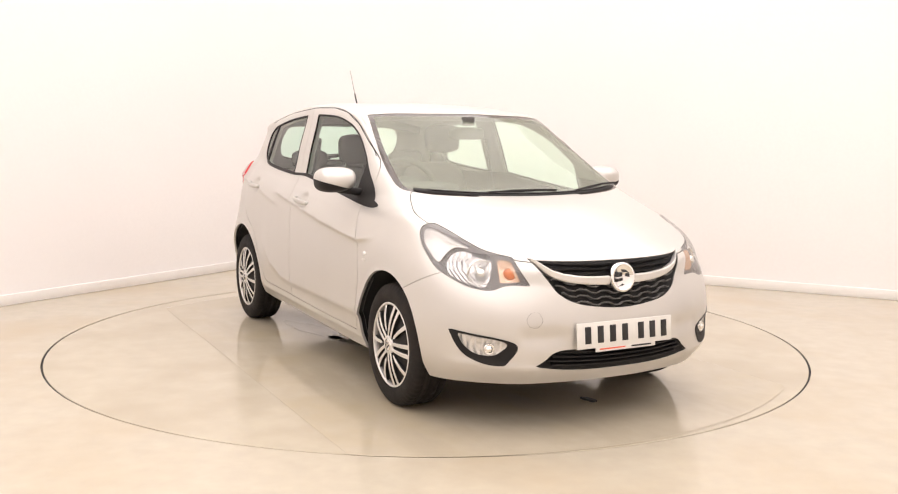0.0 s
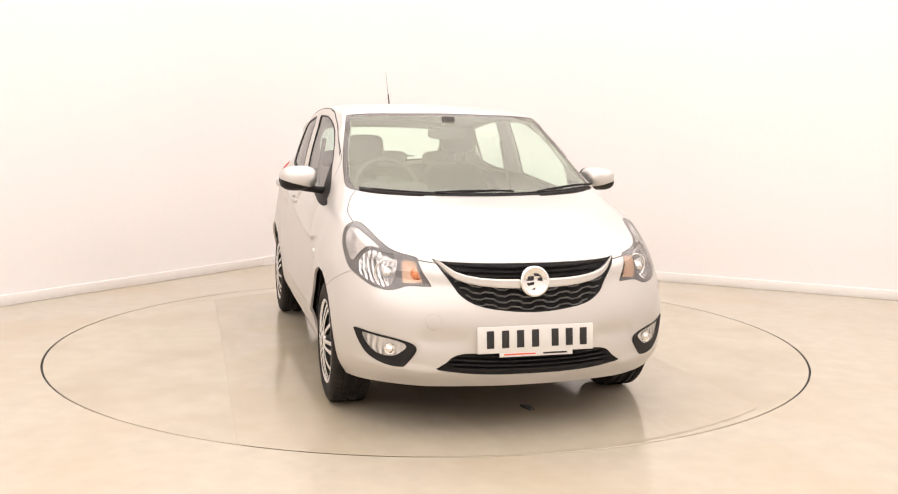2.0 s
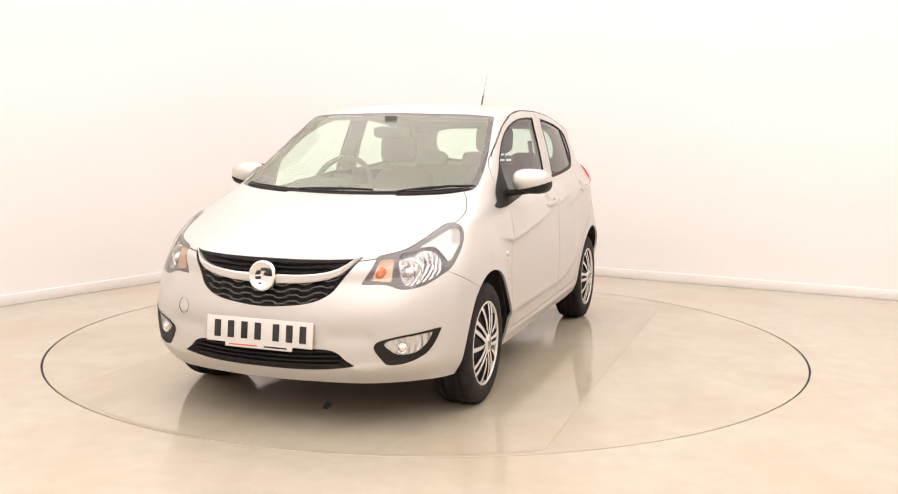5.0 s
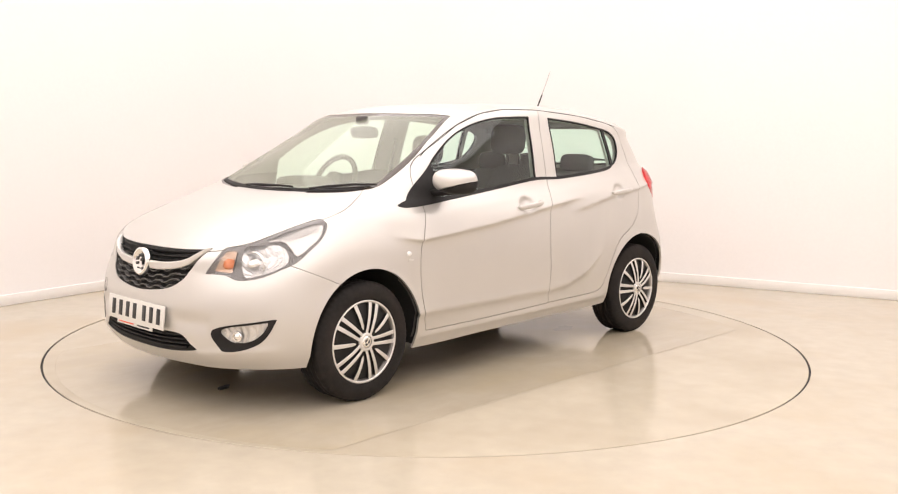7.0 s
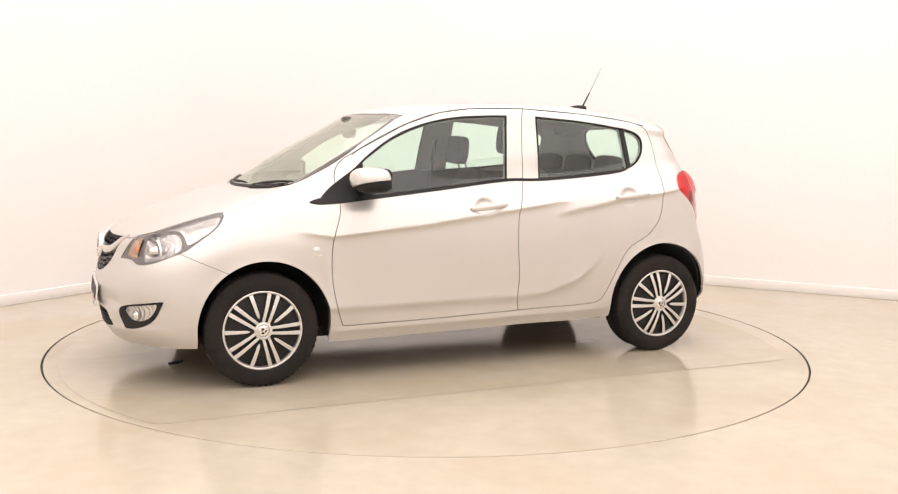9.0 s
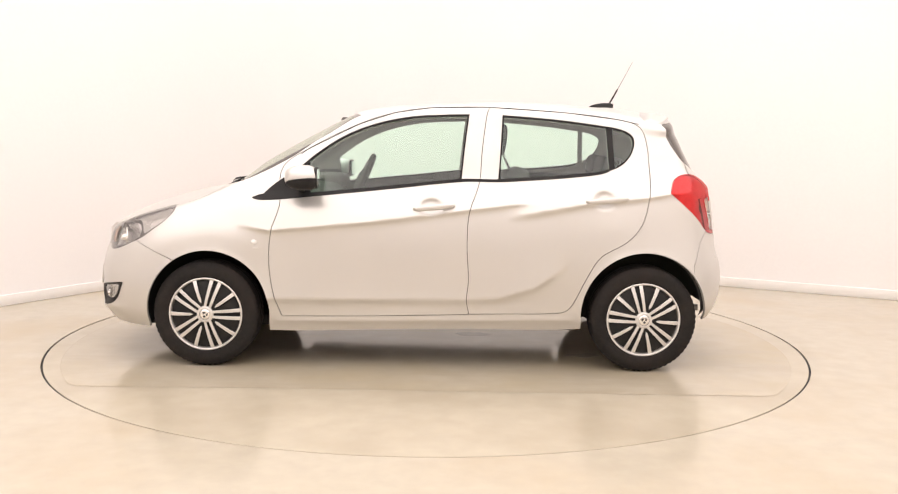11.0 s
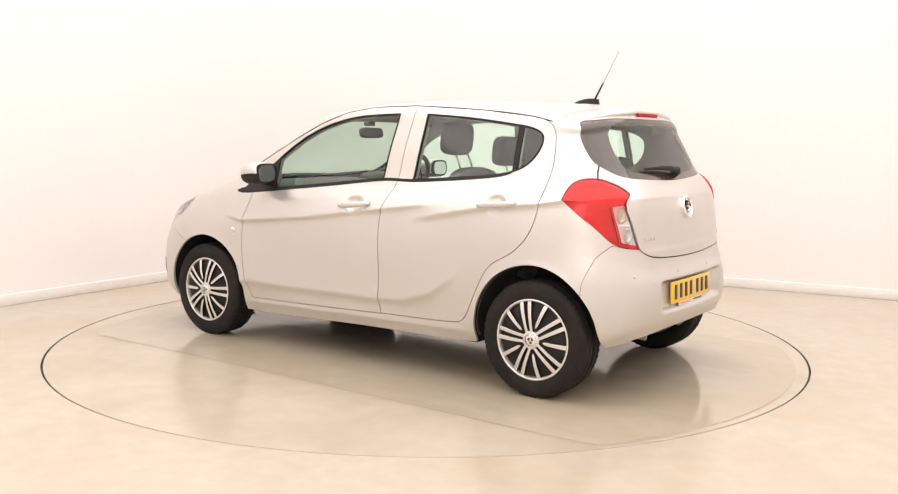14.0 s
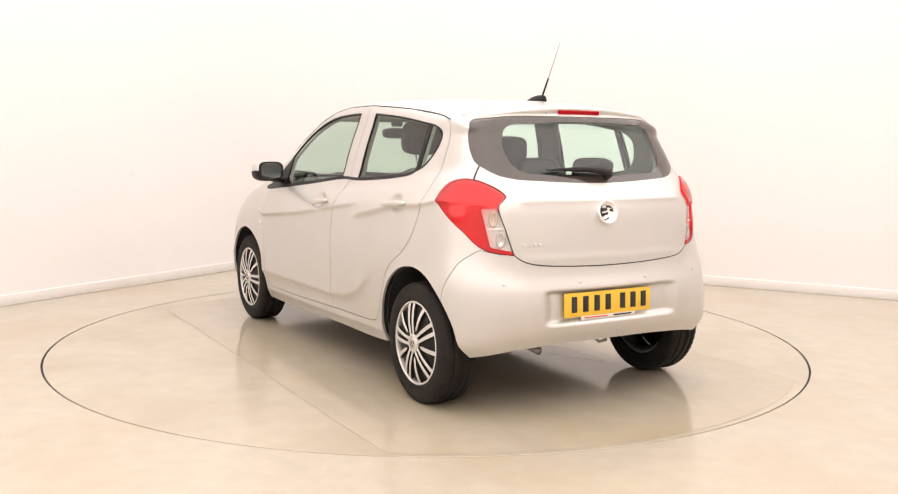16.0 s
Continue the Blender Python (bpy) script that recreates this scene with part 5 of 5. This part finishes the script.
def wheel(name, m, parent):
    """A covered steel wheel; local z looks outwards, local z = 0 is the tyre's outer face."""
    bm = bmesh.new()
    lathe(bm, [(.190, -.165), (.178, -.15), (.170, -.10), (.176, -.05), (.188, -.022), (.200, -.010), (.203, -.012), (.200, -.165)], m, 48, True)
    w = part(name, bm, STEEL, parent, "black and silver multi-spoke wheel")
    # tyre with grooved tread and shoulder blocks
    bm = bmesh.new()
    W = TYRE_W
    half = [(.198, -.014), (.203, -.006), (.212, -.003), (.225, -.0005), (.240, 0.0), (.256, -.003), (.269, -.008), (.2765, -.0135), (.2808, -.0165), (.2843, -.021), (.2864, -.028), (.2872, -.040),
            (.2868, -.048), (.2795, -.049), (.2795, -.056), (.2872, -.057), (.2878, -.072), (.2878, -.080), (.2800, -.081), (.2800, -.0885)]
    half = [(r + .0055 * min(1.0, max(0.0, (r - .21) / .06)), h) for r, h in half]
    prof = half + [(r, -W - h) for r, h in half[::-1]]
    n_ = 180
    rows = []
    for k in range(n_):
        a = 2 * math.pi * k / n_
        ring = []
        for i, (r, h) in enumerate(prof):
            j = min(i, len(prof) - 1 - i)
            rr = r
            if 7 <= j <= 11 and k % 3 == 0:
                rr = r - .0045
            if 15 <= j <= 17 and k % 5 == 0:
                rr = r - .003
            if j in (5, 6) and k % 2:
                rr = r - .0006
            ring.append(bm.verts.new(m @ Vector((rr * math.cos(a), rr * math.sin(a), h))))
        rows.append(ring)
    for k in range(n_):
        A, B = rows[k], rows[(k + 1) % n_]
        for i in range(len(prof) - 1):
            bm.faces.new((A[i], B[i], B[i + 1], A[i + 1]))
    bmesh.ops.recalc_face_normals(bm, faces=bm.faces[:])
    part("tyre", bm, RUBBER, w, "black grooved rubber tyre", smooth=True)
    # cover: dark dish, bright rim ring, spokes and cap
    bm = bmesh.new()
    lathe(bm, [(.0, .000), (.05, -.001), (.08, -.007), (.115, -.011), (.15, -.016), (.178, -.0215), (.186, -.0245)], m, 48)
    part("cover_dish", bm, DISH, w, "gloss black wheel cover dish")
    bm = bmesh.new()
    lathe(bm, [(.1905, -.020), (.1915, -.009), (.1945, -.005), (.199, -.004), (.2035, -.007), (.2045, -.014)], m, 60)
    part("rim_ring", bm, SATIN, w, "bright silver rim ring")

    def spoke(angle, r0, off, w0, w1):
        """A slightly domed bar from r0 out to the ring; off: sideways shift of a twin."""
        bm = bmesh.new()
        mm = m @ pose(0, 0, 0, 0, 0, angle)
        rows = []
        for t in np.linspace(0, 1, 9):
            r = r0 + (.1925 - r0) * t
            wd = (w0 + (w1 - w0) * t) * (math.sqrt(max(0.0, 1 - (1 - min(1, t / .07)) ** 2)) * .75 + .25 if r0 > .06 else 1)
            h = .006 - .016 * t * t + .004 * math.sin(math.pi * t)
            o = off * (.74 + .56 * t)
            rows.append([bm.verts.new(mm @ Vector((r, o + wd * a, h + b))) for a, b in ((-.5, -.016), (-.5, -.0015), (-.42, 0), (.42, 0), (.5, -.0015), (.5, -.016))])
        for A, B in zip(rows, rows[1:]):
            for k in range(5):
                bm.faces.new((A[k], A[k + 1], B[k + 1], B[k]))
        bm.faces.new(rows[0])
        bm.faces.new(rows[-1][::-1])
        bmesh.ops.recalc_face_normals(bm, faces=bm.faces[:])
        bar = part("spoke", bm, SATIN, w, smooth=False)
        bar.data.materials.append(DISH)          # machined face, black flanks
        for k, f in enumerate(bar.data.polygons):
            f.material_index = 1 if k % 5 in (0, 4) or k >= 40 else 0

    for k in range(5):
        spoke(72 * k + 36, .067, 0, .0145, .0215)
        for sg in (-1, 1):
            spoke(72 * k, .036, sg * .0178, .0145, .0212)
    bm = bmesh.new()
    lathe(bm, [(.030, .0085), (.034, .0098), (.043, .008), (.046, .002), (.046, -.02)], m, 36)
    part("hub_ring", bm, SATIN, w)
    bm = bmesh.new()
    lathe(bm, [(0, .0095), (.020, .009), (.029, .0075), (.0305, .004)], m, 32)
    cap = part("hub_cap", bm, CHROME, w, "chrome hub cap with a dark device")
    for sh in (((-.017, .002), (-.003, .003), (-.003, .014), (-.012, .012)), ((.003, .001), (.016, .0), (.014, .011), (.004, .014)), ((-.012, -.004), (.010, -.005), (.003, -.016), (-.006, -.014))):
        prismed("cap_device", sh, m @ pose(0, 0, .0088), .001, INK, w)
    return w


for s in both:
    for cx, spin in ((1.210, 36), (-1.195, 67)):
        turn = Matrix(((1, 0, 0, cx), (0, 0, s, s * .797), (0, -s, 0, TYRE_R + .002), (0, 0, 0, 1))) if s > 0 else Matrix(((-1, 0, 0, cx), (0, 0, -1, -.797), (0, -1, 0, TYRE_R + .002), (0, 0, 0, 1)))
        wheel("wheel", turn @ pose(0, 0, 0, 0, 0, spin), car)

# ---- the cabin ----


def pillow(name, m, sx, sy, sz, mat, parent, e=.55, label=""):
    """A padded block with strongly rounded edges."""
    bm = bmesh.new()
    r = bmesh.ops.create_uvsphere(bm, u_segments=28, v_segments=16, radius=1.0)
    for v in bm.verts:
        v.co = m @ Vector([math.copysign(abs(c) ** e, c) * h / 2 for c, h in zip(v.co, (sx, sy, sz))])
    return part(name, bm, mat, parent, label)


for s in both:
    y = s * .32
    back, rise = (-.29, .035) if s > 0 else (-.22, -.04)
    seat = pillow("front_seat", pose(.15 + back, y, .50, 0, -8, 0), .52, .48, .17, FABRIC, car, .5, "charcoal fabric front seat with headrest")
    pillow("backrest", pose(-.17 + back, y, .79 + rise * .5, 0, -15, 0), .15, .47, .62, FABRIC, seat, .5)
    pillow("headrest", pose(-.11 + back, y, 1.235 + rise, 0, -6, 0), .10, .24, .185, FABRIC, seat, .5)
    for k in (-.06, .06):
        bm = bmesh.new()
        tube(bm, [(-.20 + back, y + k, 1.02 + rise), (-.12 + back, y + k, 1.20 + rise)], .006, 8)
        part("headrest_post", bm, CHROME, seat)
rear = pillow("rear_seat", pose(-.72, 0, .50, 0, -6, 0), .50, 1.20, .18, FABRIC, car, .35, "charcoal fabric rear bench with headrests")
pillow("backrest", pose(-1.02, 0, .80, 0, -18, 0), .15, 1.22, .56, FABRIC, rear, .35)
for y in (-.37, 0, .37):
    pillow("headrest", pose(-1.07, y, 1.115, 0, -12, 0), .09, .25, .12, FABRIC, rear, .5)
dash = pillow("dashboard", pose(.86, 0, .86), .62, 1.28, .27, CABIN, car, .5, "charcoal plastic dashboard")
pillow("instrument_hood", pose(.68, -.345, .99), .26, .36, .10, CABIN, dash, .6)
pillow("centre_console", pose(.62, 0, .72, 0, 20, 0), .25, .26, .5, CABIN, dash, .4)
bm = bmesh.new()
m = pose(.46, -.345, .985, 0, 66, 0)
lathe(bm, [(.180 + .016 * math.cos(a), .016 * math.sin(a)) for a in np.linspace(0, 2 * math.pi, 10, endpoint=False)], m, 40, True)
wheel_rim = part("steering_wheel", bm, CABIN, car, "dark three-spoke steering wheel")
pillow("wheel_boss", m @ pose(0, 0, .01), .15, .14, .06, CABIN, wheel_rim, .6)
for a in (90, -90, 0):
    boxed("wheel_spoke", m @ pose(0, 0, 0, 0, 0, a) @ pose(.11, 0, 0), (.14, .034, .016), CABIN, wheel_rim, .006)
pillow("rear_view_mirror", pose(.515, -.005, 1.300, 0, 12, 0), .035, .225, .068, CABIN, car, .5, "dark interior mirror")
boxed("mirror_stalk", pose(.53, -.005, 1.368), (.05, .070, .050), CABIN, car, .012)
boxed("cabin_floor", pose(-.02, 0, .32), (1.60, 1.45, .03), CABIN, car, .01)
boxed("parcel_shelf", pose(-1.30, 0, .985), (.36, 1.12, .02), CABIN, car, .006)
boxed("bulkhead", pose(1.06, 0, .66), (.03, .88, .62), CABIN, car, .01)
for s in both:
    bm = bmesh.new()
    tube(bm, [(-.285, s * .585, 1.26), (-.26, s * .63, 1.0), (-.24, s * .66, .6)], .014, 6)
    part("seat_belt", bm, CABIN, car)


# ---- what moves: the turntable, and the car that stands on it ----
def motions():
    start = ((0.0, 297.11), (0.5, 296.27), (1.0, 293.84), (1.5, 289.97))
    turn = list(start) + [(0.5 * k, 307.88 - 11.7618 * 0.5 * k) for k in range(4, 33)]
    walk(car, [(t, pose(0, 0, 0, 0, 0, a) @ pose(0, -0.0335, 0)) for t, a in turn])
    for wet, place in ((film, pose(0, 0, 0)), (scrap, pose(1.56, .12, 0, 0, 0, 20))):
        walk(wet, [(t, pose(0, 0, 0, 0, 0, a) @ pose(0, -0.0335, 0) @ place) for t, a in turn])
    walk(turntable, [(t, pose(RING_C.x, RING_C.y, 0, 0, 0, a)) for t, a in turn])


motions()
